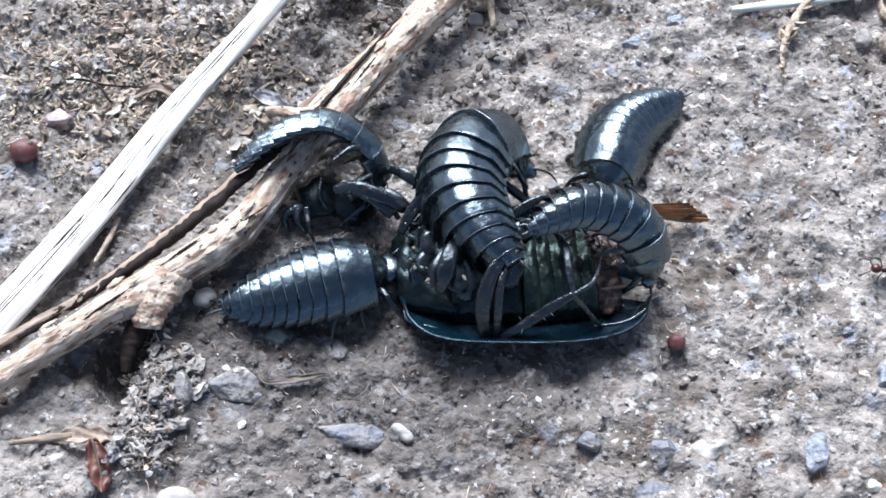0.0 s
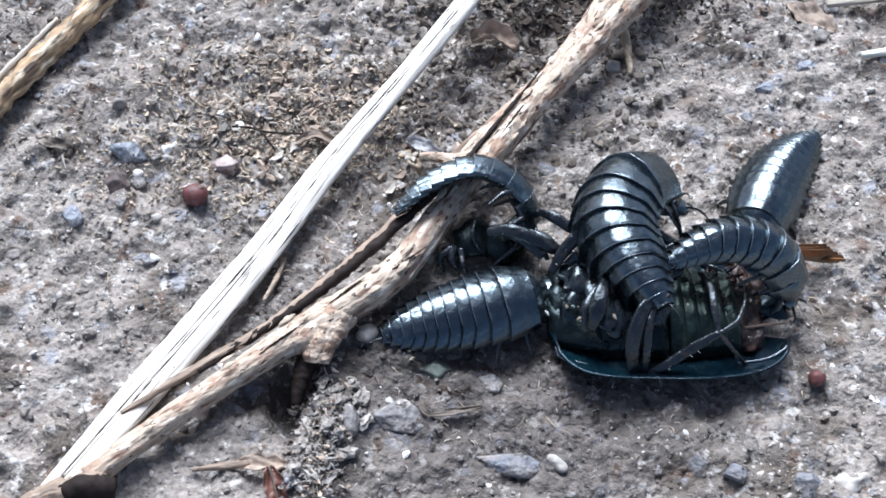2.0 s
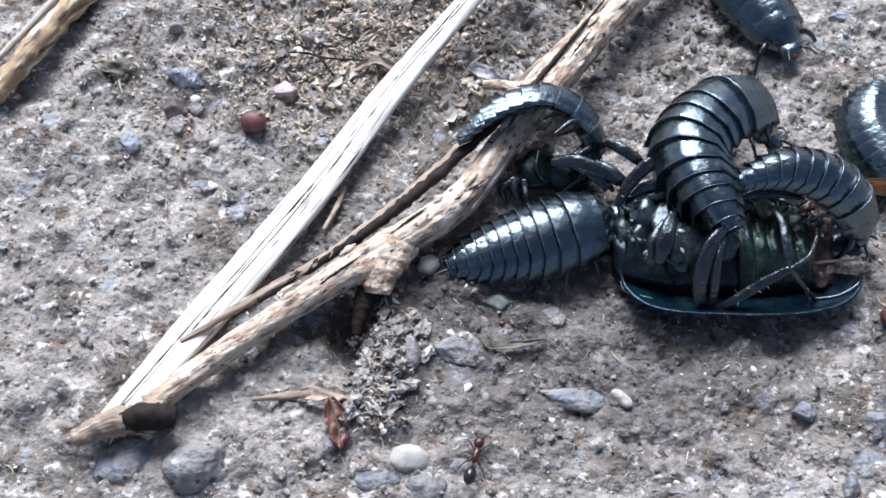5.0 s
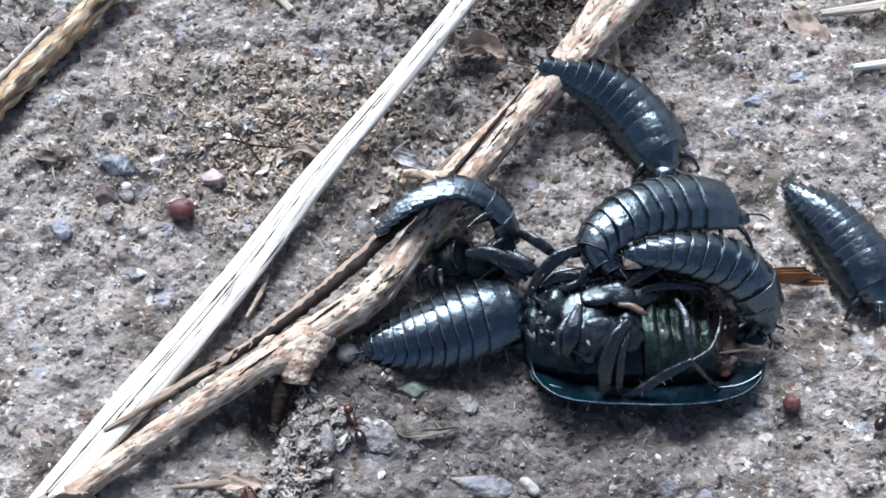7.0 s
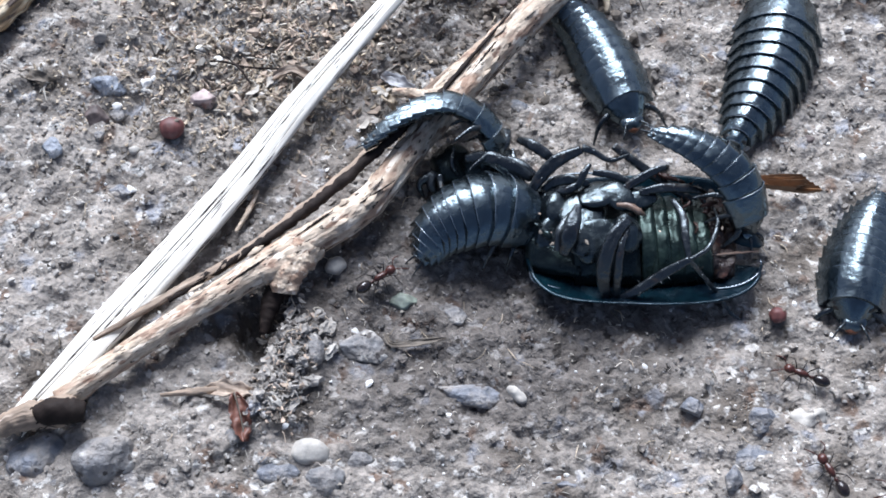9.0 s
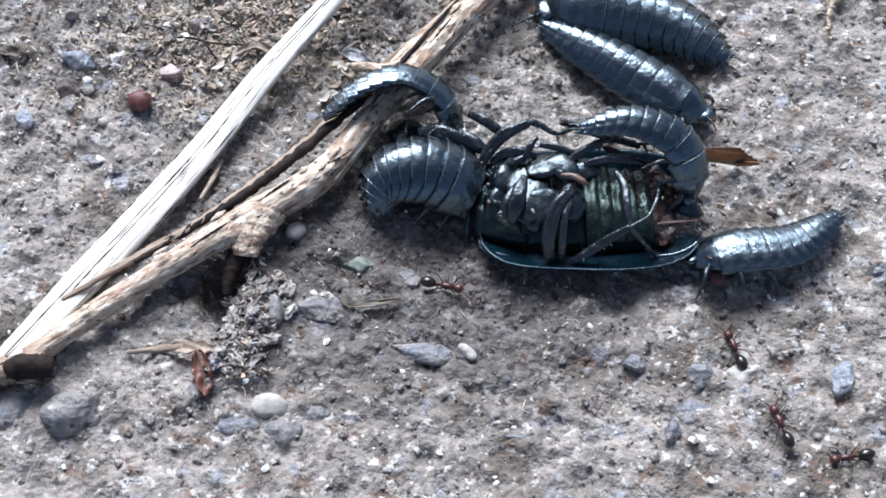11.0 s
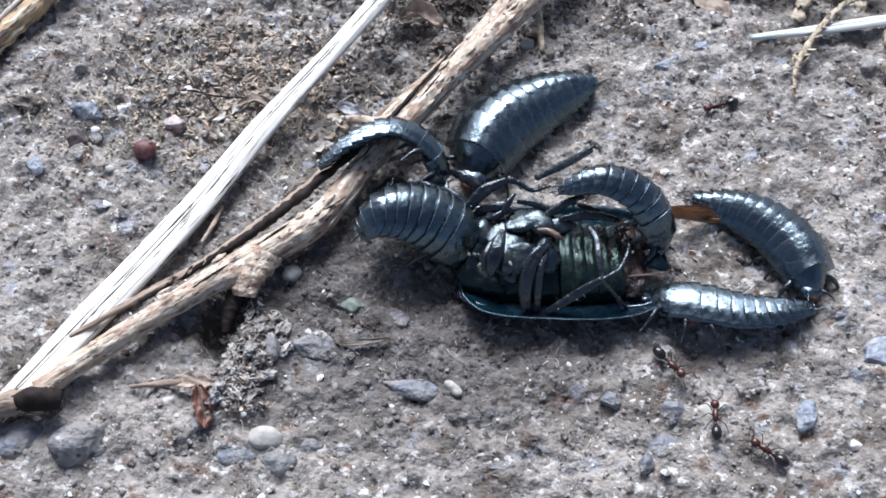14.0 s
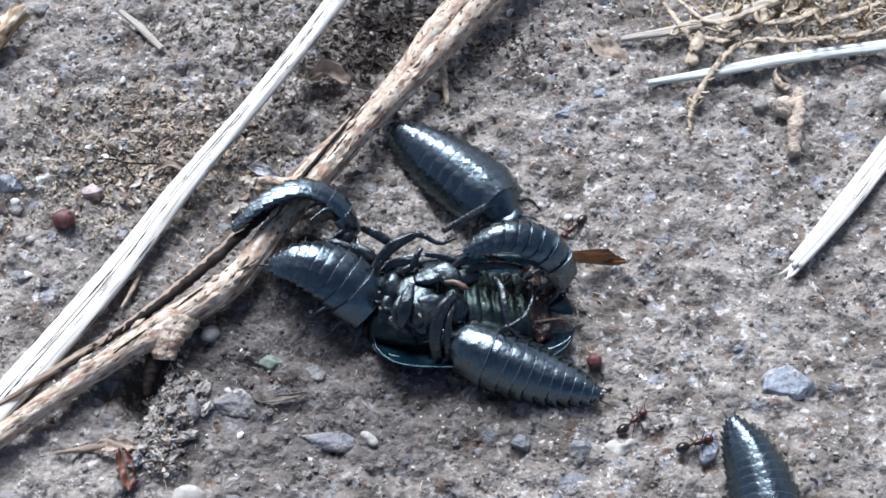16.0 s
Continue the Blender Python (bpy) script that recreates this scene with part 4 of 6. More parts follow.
        add_loft(bm, rings)
        part("hind_wing", bm, WING, ob, "crumpled brown translucent hind wing", smooth=False)
    return ob, raised


carcass, raised_leg = beetle()


# ---- stones, seeds, litter ----
def stone(label, centre, size, mat, turn=0.0, rough=0.3, seed=1.0, flat_top=False, name="pebble", proud=0.0):
    ob = thing(name, label, "stone")
    sink = -0.42 * size[2] if size[2] > 1 else (-0.45 if size[0] > 1.2 else -0.1) * size[2]
    z = ground_height(centre[0], centre[1]) + sink + proud
    bm = blob((0, 0, 0), size, turn, rough, seed, 4 if size[0] > 1 else 3, freq=1.1)
    if flat_top:
        g = random.Random(int(seed * 7))
        for _ in range(9):
            d = Vector((g.uniform(-1, 1), g.uniform(-1, 1), g.uniform(-0.2, 1))).normalized()
            reach = g.uniform(0.55, 0.8)
            for v in bm.verts:
                q = Vector((v.co.x / size[0], v.co.y / size[1], v.co.z / size[2]))
                over = q.dot(d) - reach
                if over > 0:
                    q -= d * over
                    v.co = Vector((q.x * size[0], q.y * size[1], q.z * size[2]))
    for v in bm.verts:
        v.co += v.co.normalized() * (0.05 * noise.noise(v.co * 2.2 + Vector((seed, 0, 0))) + 0.03 * noise.noise(v.co * 5.0))
    part("stone", bm, mat, ob)
    ob.matrix_basis = at(centre[0], centre[1], z)
    return ob


stone("dark grey rounded pebble on the soil", (-32.7, -30.8, 1.0), (2.4, 1.9, 2.1), STONE, 0.3, 0.3, 1.0)
stone("dark slate pebble beside the straw end", (-38.4, -31.1, 1.0), (2.5, 1.7, 1.5), SLATE, 0.5, 0.35, 2.0)
stone("pale cream rounded pebble", (-16.7, -27.8, 0.8), (1.6, 1.1, 1.1), CHALK, 0.0, 0.2, 3.0)
stone("pale grey rounded pebble", (-15.1, -29.9, 0.8), (1.6, 1.2, 1.1), STONE, 0.2, 0.2, 4.0)
stone("flat bluish pebble sunk in soil", (-18.9, -29.8, 0.5), (1.9, 1.0, 0.8), SLATE, 0.1, 0.25, 5.0)
stone("dull grey pebble sunk in soil", (-12.9, -27.7, 0.5), (1.35, 1.0, 0.8), STONE, 0.1, 0.35, 6.0)
stone("pale grey flat stone half buried", (-14.2, -18.3, 0.4), (2.6, 1.6, 0.9), STONE, -0.5, 0.3, 7.0, True, proud=0.2)
stone("small pale pebble beside the clod", (-18.0, -19.4, 0.5), (0.9, 1.5, 0.9), STONE, 0.2, 0.2, 8.0, proud=0.4)
stone("small pale pebble beside the twig", (-17.8, -11.2, 0.7), (0.9, 0.85, 0.85), CHALK, 0.0, 0.35, 9.0, proud=0.4)
stone("long bluish slate splinter in the soil", (-4.2, -21.1, 0.2), (4.9, 1.2, 0.85), SLATE, -0.38, 0.3, 10.0, True, proud=0.35)
stone("small tan stone beside the slate splinter", (-1.0, -20.6, 0.3), (1.0, 0.5, 0.5), CHALK, -0.7, 0.3, 10.5)
stone("small greenish stone chip", (-11.7, -13.4, 0.4), (1.6, 1.0, 0.8), GREENSTONE, -0.2, 0.3, 11.0, True, proud=0.4)
stone("small slate chip in the soil", (13.3, -19.6, 0.4), (1.2, 1.0, 0.8), SLATE, 0.4, 0.3, 12.0, True, proud=0.3)
stone("small slate chip in the soil", (18.8, -19.7, 0.4), (1.2, 1.1, 0.8), SLATE, 0.9, 0.3, 13.0, True, proud=0.3)
stone("pale blue-green stone chip", (31.0, -18.2, 0.4), (1.1, 1.7, 0.8), PALESLATE, -0.5, 0.35, 33.0, True, proud=0.45)
stone("pointed grey stone chip", (16.6, -25.4, 0.4), (0.8, 1.3, 0.8), SLATE, -0.4, 0.35, 34.0, True, proud=0.4)
stone("small white stone chip", (35.3, -20.2, 0.4), (0.7, 0.55, 0.5), QUARTZ, 0.4, 0.35, 35.0, True, proud=0.25)
for x, y, r in ((-38.6, 4.9, 0.65), (-32.8, 8.7, 0.6), (-40.8, 2.2, 0.55), (-37.4, -6.0, 0.5), (-38.0, 5.4, 0.35)):
    stone("small white stone chip", (x, y, 0.4), (r * 1.1, r * 0.8, r * 0.7), QUARTZ, x, 0.35, -x, True, proud=0.25)
stone("cream white crumbly lump", (22.8, -18.9, 0.6), (1.3, 0.95, 0.9), CHALK, 0.3, 0.8, 14.0)
stone("dark slate sliver in the soil", (3.9, -27.5, 0.4), (2.0, 0.6, 0.6), SLATE, 0.15, 0.3, 15.0, True)
stone("flat blue-grey slate slab", (38.9, -11.0, 0.5), (3.3, 2.0, 1.0), PALESLATE, 0.3, 0.3, 16.0, True, "slate_slab", 0.4)
stone("small dark stone beside the slab", (44.8, -8.0, 0.4), (1.4, 0.6, 0.5), SLATE, 0.4, 0.3, 17.0, True)
stone("blue-grey slate chip among litter", (-42.0, 3.9, 0.7), (1.9, 1.3, 1.1), PALESLATE, -0.4, 0.3, 18.0, True, proud=0.75)
stone("dark reddish-brown angular stone", (-42.3, 0.6, 0.8), (1.4, 1.3, 1.3), DARKSTONE, 0.4, 0.4, 19.0, True, proud=1.0)
stone("pale pinkish stone beside the seed", (-33.0, 3.8, 0.8), (1.2, 1.2, 1.1), PINK, 0.4, 0.4, 20.0, True, proud=0.7)
stone("small bluish chip in the soil", (15.8, 19.6, 0.4), (1.1, 0.8, 0.5), PALESLATE, 0.4, 0.3, 21.0, True)
stone("slate chip with dark hollow", (19.8, 22.8, 0.4), (1.1, 0.9, 0.7), PALESLATE, 1.2, 0.35, 22.0, True)
stone("small dark stone on the soil", (14.2, 26.0, 0.4), (0.7, 0.6, 0.6), DARKSTONE, 0.4, 0.35, 23.0)
stone("pale bluish stone in the soil", (48.3, 24.2, 0.2), (1.7, 1.2, 0.35), STONE, 0.2, 0.3, 24.0)
stone("pale bluish stone in the soil", (47.7, 20.2, 0.2), (2.0, 1.3, 0.3), SLATE, 0.1, 0.3, 25.0)
stone("tan rounded pebble beside the twig", (1.1, 20.4, 0.6), (0.9, 0.8, 0.8), CHALK, 0.0, 0.25, 26.0)
stone("brown stone among litter", (-44.0, 9.2, 0.5), (0.85, 0.7, 0.65), GREYSOIL, 0.3, 0.4, 27.0, True, proud=0.3)
stone("grey stone chip in the soil", (-45.4, -3.0, 0.3), (1.4, 1.0, 0.8), PALESLATE, 0.3, 0.3, 28.0, True, proud=0.4)
stone("grey stone chip in the soil", (-38.2, -6.3, 0.3), (1.2, 0.8, 0.5), SLATE, -0.3, 0.3, 29.0, True)
stone("grey stone chip in the soil", (21.2, 12.7, 0.3), (1.1, 0.7, 0.5), STONE, -0.3, 0.3, 30.0, True)
stone("grey flat stone in the soil", (17.8, -23.0, 0.3), (2.6, 1.3, 0.7), SLATE, 0.3, 0.3, 31.0, True, proud=0.3)
stone("small white stone chip", (-38.0, -2.2, 0.3), (0.5, 0.4, 0.4), CHALK, 0.3, 0.3, 32.0)
rnd = random.Random(11)
for k in range(60):
    x, y = rnd.uniform(-55, 50), rnd.uniform(-34, 38)
    s = 0.3 + 0.6 * rnd.random() ** 2
    stone("small grey stone chip bedded in the soil", (x, y, 0), (s * 1.3, s, s * 0.6), rnd.choice((STONE, SLATE, STONE, GREYSOIL, DARKSTONE)), rnd.uniform(0, 3), 0.35, 40.0 + k, rnd.random() < 0.6)


def seed_ball(label, centre, r):
    ob = thing("red_seed", label, "seed")
    part("husk", blob((0, 0, 0), (r, r * 0.92, r * 0.9), 0.4, 0.12, centre[0], 3), SEED, ob)
    part("scar", blob((0.45 * r, 0.3 * r, 0.72 * r), (r * 0.22, r * 0.18, r * 0.12), 0.2, 0.2, 2.0, 2), LITTER, ob)
    ob.matrix_basis = at(centre[0], centre[1], max(ground_height(centre[0], centre[1]) + r * 0.72, 0.4))
    return ob


seed_ball("dull dark red round seed on the soil", (-34.9, 0.1, 0.9), 1.15)
seed_ball("glossy dark red small seed near the beetle", (19.8, -10.4, 0.6), 0.75)


def leaf(label, points, width, mat, curl=0.5, seed=1.0, name="dry_leaf"):
    """A curled dry leaf with thickness and a midrib."""
    ob = thing(name, label, "leaf")
    pts, bm, rings = curve_points(points, 18), bmesh.new(), []
    for i, p in enumerate(pts):
        t = (pts[min(i + 1, 17)] - pts[max(i - 1, 0)]).normalized()
        x = t.cross(Vector((0, 0, 1))).normalized()
        z = x.cross(t)
        u = i / 17
        w = width * (math.sin(math.pi * (0.06 + 0.88 * u)) ** 0.7) * (1 + 0.3 * noise.noise((u * 6, seed, 0)) + 0.3 * noise.noise((u * 17, seed, 4)))
        top = []
        for k in range(11):
            a = -1 + 2 * k / 10
            top.append(p + x * (w * a * (1 - 0.3 * curl * a * a)) + z * (curl * w * a * a + (0.5 * noise.noise((a * 2.2, u * 4, seed)) + 0.35 * noise.noise((a * 4.5, u * 9, seed + 3))) * width))
        rings.append(top + [q - z * 0.09 for q in top[::-1]])
    add_loft(bm, rings)
    blade = part("blade", bm, mat, ob)
    if mat is RUST:
        part("midrib", tube([p + Vector((0, 0, 0.05)) for p in pts[::4]] + [pts[-1]], [0.1, 0.08, 0.04], n=14, sides=5), LITTER, blade)
    return ob


leaf("curled rust-red dry leaf scrap against a soil clod", [(-23.5, -24.3, 1.5), (-22.7, -25.9, 1.0), (-21.9, -27.9, 0.5)], 1.1, RUST, 0.7, 1.7)
leaf("tan curled dry leaf scrap", [(-50.4, 4.1, 0.6), (-48.5, 3.6, 0.9), (-46.9, 3.9, 0.6)], 0.7, LITTER, 0.6, 2.0)
leaf("flat purplish-brown bark flake", [(18.0, 30.4, 0.4), (20.2, 28.9, 0.5), (22.5, 27.5, 0.4)], 1.5, FLAKE, 0.1, 3.0, "bark_flake")
leaf("dark curled dry leaf scrap", [(-12.5, 20.9, 0.8), (-10.6, 21.5, 1.4), (-8.1, 20.5, 0.8)], 1.3, FLAKE, 0.9, 4.0)
leaf("brown curled dry leaf scrap", [(-27.2, 6.9, 0.6), (-25.2, 7.7, 1.2), (-22.9, 6.9, 0.6)], 0.6, FLAKE, 0.6, 5.0)
leaf("pale papery leaf scrap beside the twig", [(-17.2, 8.6, 0.7), (-15.4, 7.8, 1.0), (-13.8, 7.6, 0.6)], 0.75, PAPER, 0.5, 6.0)
leaf("pale papery scrap on the soil", [(-16.8, 6.7, 0.7), (-15.8, 5.6, 1.2), (-15.2, 4.9, 0.7)], 0.55, FIBRE, 0.6, 7.0)
leaf("brown dry leaf scrap against a soil clod", [(-26.2, -24.1, 0.6), (-24.3, -24.0, 1.2), (-22.0, -23.8, 0.9)], 0.8, FLAKE, 0.4, 8.0)
leaf("dark brown leaf scrap", [(-7.4, -16.5, 0.2), (-11.5, -17.8, 0.4), (-12.6, -16.8, 0.2)], 0.35, LITTER, 0.4, 9.0)


def small_twig(label, points, radii, mat=None, name="twig_piece"):
    ob = thing(name, label, "twig")
    part("stem", tube(points, radii, n=24, sides=10, rough=0.35, seed=points[0][0], uv=True), mat or BARK, ob)
    return ob


small_twig("short brown twig fragment on the soil", [(-29.6, -25.0, 0.4), (-27.1, -24.4, 0.6), (-25.0, -24.0, 0.8)], [0.15, 0.3, 0.3], OLDBARK)
small_twig("thin dark stem fragment among litter", [(-33.6, 8.0, 0.6), (-30.8, 7.7, 1.0), (-28.9, 6.0, 0.7)], [0.07, 0.12, 0.10], DARKBARK)
small_twig("thin dark stem fragment among litter", [(-31.8, 8.5, 1.0), (-30.0, 7.6, 1.0), (-25.3, 8.2, 0.6)], [0.06, 0.10, 0.09], DARKBARK)
small_twig("thin dark stem fragment on the soil", [(-26.9, -9.3, 0.4), (-26.2, -7.1, 0.6), (-25.9, -5.0, 0.5)], [0.16, 0.25, 0.16])
small_twig("dry yellowish stalk hanging beside the twig", [(1.3, 25.1, 3.0), (2.1, 22.7, 1.6), (2.9, 19.1, 0.5)], [0.45, 0.4, 0.25], FIBRE_UV)
stub = small_twig("reddish-brown broken twig piece on the soil", [(41.4, 24.9, 1.0), (41.2, 21.9, 1.0), (40.7, 18.9, 0.8), (40.6, 16.4, 0.5)], [0.65, 0.78, 0.85, 0.7], CORK)
part("side_lump", blob((39.8, 22.5, 1.0), (1.3, 1.2, 1.0), 0.4, 0.35, 4.0, 3), CORK, stub)
straw("pale_straw", "pale greenish straw piece lying on the soil", [(24.7, 24.3, 0.9), (31.9, 26.4, 1.2), (40.7, 29.2, 1.5), (51.5, 32.1, 1.7), (60.2, 34.5, 1.8)], [0.7, 1.4, 1.5, 1.55, 1.6], 0.4, (0.5, 0.5), 3.0, mat=GREENSTRAW)
straw("broken_straw", "short weathered straw with a broken end", [(21.6, 30.4, 0.8), (28.1, 32.4, 1.1), (35.9, 36.0, 1.3), (43.3, 39.6, 1.4)], [0.8, 1.5, 1.5, 1.5], 0.35, (0.55, 0.45), 4.0, mat=OLDSTRAW)
straw("frayed_straw", "pale straw with a frayed split end", [(39.3, 1.7, 0.8), (43.8, 7.7, 1.0), (50.4, 17.3, 1.2), (56.9, 27.2, 1.4)], [1.6, 2.3, 2.4, 2.4], 0.45, (0.4, 0.3, 0.3), 5.0, 1.0)
straw("straw_scrap", "short thin straw scrap on the soil", [(-35.4, 28.6, 0.5), (-32.4, 26.1, 0.7), (-29.6, 23.6, 0.5)], [0.6, 0.9, 0.8], 0.3, (0.5, 0.5), 6.0, mat=OLDSTRAW)
straw("straw_scrap", "pale straw splinter stuck to the dry twig", [(-34.8, -21.0, 1.0), (-35.2, -22.2, 0.8), (-36.3, -23.6, 0.6)], [0.5, 0.8, 0.4], 0.3, (1.0,), 8.0)


def seed_head():
    """Tangled dry flower stalk with husks."""
    ob = thing("dry_flower_stalk", "tangled tan dry flower stalk with papery husks", "dried plant")
    main = [(29.5, 18.0, 0.4), (29.7, 21.6, 0.8), (31.9, 26.2, 1.8), (35.4, 30.3, 2.2), (40.6, 31.0, 2.4), (47.0, 32.3, 2.4), (51.5, 34.0, 2.4), (57.0, 36.1, 2.2)]
    part("stalk", tube(main, [0.18, 0.36, 0.40, 0.40, 0.36, 0.38, 0.3], n=110, sides=12, flat=0.45, rough=0.7, grooves=0.4, uv=True), FIBRE_UV, ob)
    g = random.Random(4)
    lines = ([(26.6, 36.6, 0.8), (28.1, 33.0, 1.6), (29.7, 30.4, 1.4), (30.0, 28.4, 0.8)], [(28.2, 36.8, 1.2), (31.8, 33.1, 2.0), (36.4, 35.1, 2.2), (41.1, 38.4, 2.0)], [(36.5, 37.0, 2.0), (37.5, 33.3, 2.4), (42.0, 34.5, 2.6), (46.3, 38.5, 2.0)], [(42.2, 34.0, 1.8), (46.6, 35.2, 2.4), (51.3, 37.9, 2.4)], [(29.7, 31.8, 1.2), (32.8, 30.8, 1.6), (34.5, 31.7, 1.2)])
    for line in lines:
        part("side_stalk", tube(line, [0.18, 0.38, 0.2], n=44, sides=10, flat=0.4, rough=0.8, uv=True), FIBRE_UV, ob)
    a, b = Vector((28.2, 32.7, 1.0)), Vector((54.5, 39.1, 1.0))
    for _ in range(22):
        o = a.lerp(b, g.random()) + Vector((0, g.uniform(-2.5, 4), g.uniform(0, 1.2)))
        line = [o]
        for _ in range(4):
            line.append(line[-1] + Vector((g.uniform(-1.6, 2.0), g.uniform(-1.2, 1.2), g.uniform(-0.5, 0.6))))
        part("side_stalk", tube(line, [0.1, g.uniform(0.12, 0.3), 0.08], n=18, sides=6, rough=0.5, uv=True), FIBRE_UV, ob)
    for k, p in enumerate(curve_points(main, 46)):
        d = Vector((g.uniform(-0.7, 0.7), g.uniform(-0.7, 0.7), g.uniform(0.0, 0.7)))
        side = Vector((-d.y, d.x, 0.2)) * g.uniform(0.3, 0.7)
        part("husk_shred", tube([p, p + d * 0.7 + side * 0.3, p + d * 1.3 + side], [0.08, g.uniform(0.15, 0.34), 0.03], n=10, sides=7, flat=0.2, rough=0.9, seed=k * 0.7), FIBRE_UV, ob)
    spots = [(30.3, 30.5, 1.6), (29.7, 28.2, 1.0), (33.5, 33.0, 1.8), (35.9, 29.5, 1.8), (37.6, 34.4, 2.2), (39.8, 33.8, 2.2), (41.4, 30.7, 1.6), (43.3, 34.4, 2.4), (45.8, 32.6, 2.2), (49.3, 36.8, 2.4), (30.0, 22.3, 0.9), (33.9, 35.6, 1.8), (40.9, 36.6, 2.2), (44.7, 36.3, 2.4), (39.4, 27.0, 0.8)]
    for j, c in enumerate(spots):
        pts = [Vector(c) + Vector((g.uniform(-0.8, 0.8), g.uniform(-0.8, 0.8), 0.3)) for _ in range(3)]
        bm, rings = bmesh.new(), []
        for i, p in enumerate(curve_points([Vector(c) + Vector((0, 0.9, 0.3)), Vector(c), pts[0] - Vector((0, 1.0, 0.2))], 9)):
            w = 0.75 * math.sin(math.pi * (0.1 + 0.8 * i / 8)) * (1 + 0.5 * noise.noise((i * 0.6, j * 3.1, 0))) + 0.08
            top = [p + Vector((math.sin(a) * w, 0.2 * math.cos(j + a * 2), math.cos(a) * w * 0.6)) for a in np.linspace(-2.0 + j * 0.3, 1.6 + j * 0.3, 9)]
            rings.append(top + [q - (q - p) * 0.15 for q in top[::-1]])
        add_loft(bm, rings)
        part("husk", bm, FIBRE_UV, ob)
    return ob


seed_head()


def gall():
    c = (51.8, 24.2, 1.6)
    ob = thing("pale_gall", "round beige hollow gall with dark pits", "gall")
    part("ball", blob(c, (1.7, 1.7, 1.6), 0, 0.1, 3.0, 3), CHALK, ob)
    g = random.Random(9)
    for _ in range(9):
        d = Vector((g.uniform(-1, 1), g.uniform(-1, 0.6), g.uniform(0.1, 1))).normalized()
        part("pit", blob(Vector(c) + d * 1.55, (0.25, 0.25, 0.2), 0, 0.3, 1.0, 1), DARKBARK, ob)


gall()


def clod():
    """A lump of matted fibres and soil under the twig's knot."""
    ob = thing("soil_clod", "crumbly fibrous lump of soil under the twig knot", "soil")
    g = random.Random(21)
    for k in range(230):
        u = g.random()
        c = Vector((-19.8, -16.5, 0.6)).lerp(Vector((-19.9, -25.3, 0.5)), u) + Vector((g.gauss(0, 1.2), g.uniform(-1, 1), 0))
        c.z = ground_height(c.x, c.y) + g.uniform(-0.1, 0.6)
        r = g.uniform(0.12, 0.55) * (1 - 0.4 * (k % 3 == 0))
        part("crumb", blob(c, (r * g.uniform(1, 1.6), r, r * g.uniform(0.5, 1.0)), g.uniform(0, 3), 1.1, k * 1.3, 2, g.uniform(-0.8, 0.8), freq=2.2), (GREYSOIL, CLODSOIL, SOIL, GREYSOIL, CLODSOIL, SOIL)[k % 6] if k % 23 else CHALK, ob, smooth=False)
    for k in range(45):
        u = g.random()
        c = Vector((-20.0, -15.2, 1.2)).lerp(Vector((-19.7, -25.7, 1.0)), u) + Vector((g.gauss(0, 1.3), 0, 0))
        c.z = ground_height(c.x, c.y) + g.uniform(0.3, 0.9)
        d = Vector((g.uniform(-1, 1), g.uniform(-1, 1), g.uniform(-0.3, 0.5))) * g.uniform(0.3, 1.1)
        part("fibre", tube([c - d, c + Vector((g.uniform(-0.3, 0.3), 0, 0.2)), c + d + Vector((g.uniform(-0.4, 0.4), 0, -0.2))], [0.03, g.uniform(0.04, 0.10), 0.02], n=8, sides=5, flat=0.5, rough=0.6, seed=k), (FIBRE, FLAKE, LITTER, OLDSTRAW)[k % 4], ob)


clod()


def litter(name, label, count, centre, spread, seed, mat, length=(0.8, 3.0), thick=(0.04, 0.12), flakes=0.0, high=0.6):
    """Matted shreds of dry plant, joined."""
    g = random.Random(seed)
    bm = bmesh.new()
    for _ in range(count):
        x, y = g.gauss(centre[0], spread[0]), g.gauss(centre[1], spread[1])
        ln, a = g.uniform(*length) / 2, g.uniform(0, 6.3)
        z = ground_height(x, y) + g.uniform(0.05, high)
        c = Vector((x, y, z))
        if g.random() < flakes:
            # a torn flake: an uneven thin plate, cupped and tipped
            m = Euler((g.uniform(-0.7, 0.7), g.uniform(-0.7, 0.7), a)).to_matrix()
            k, wide = g.randint(5, 8), g.uniform(0.25, 0.7)
            rim = []
            for q in range(k):
                b, r = 2 * math.pi * q / k, ln * g.uniform(0.45, 1.0)
                rim.append(Vector((math.cos(b) * r, math.sin(b) * r * wide, 0.25 * r * math.cos(2 * b))))
            top = [bm.verts.new(c + m @ p) for p in rim]
            low = [bm.verts.new(c + m @ (p * 0.96 - Vector((0, 0, 0.07)))) for p in rim]
            mid, under = bm.verts.new(c + m @ Vector((0, 0, 0.06))), bm.verts.new(c - m @ Vector((0, 0, 0.04)))
            for q in range(k):
                n = (q + 1) % k
                bm.faces.new((top[q], top[n], mid))
                bm.faces.new((low[n], low[q], under))
                bm.faces.new((top[n], top[q], low[q], low[n]))
            continue
        d = Vector((math.cos(a), math.sin(a), 0)) * ln
        bend = Vector((g.uniform(-0.4, 0.4), g.uniform(-0.4, 0.4), g.uniform(0, 0.3))) * ln
        fine = 4 if length[1] < 1 else 7
        add_tube(bm, [c - d - Vector((0, 0, 0.08)), c + bend, c + d - Vector((0, 0, g.uniform(0, 0.3)))], [g.uniform(*thick), g.uniform(*thick), 0.03], n=fine, sides=fine - 1 if fine == 4 else 5, flat=g.uniform(0.3, 0.9), rough=0.5, seed=x)
    ob = part(name, bm, mat, smooth=flakes == 0)
    return tagged(ob, label, "plant litter", kind="stuff")


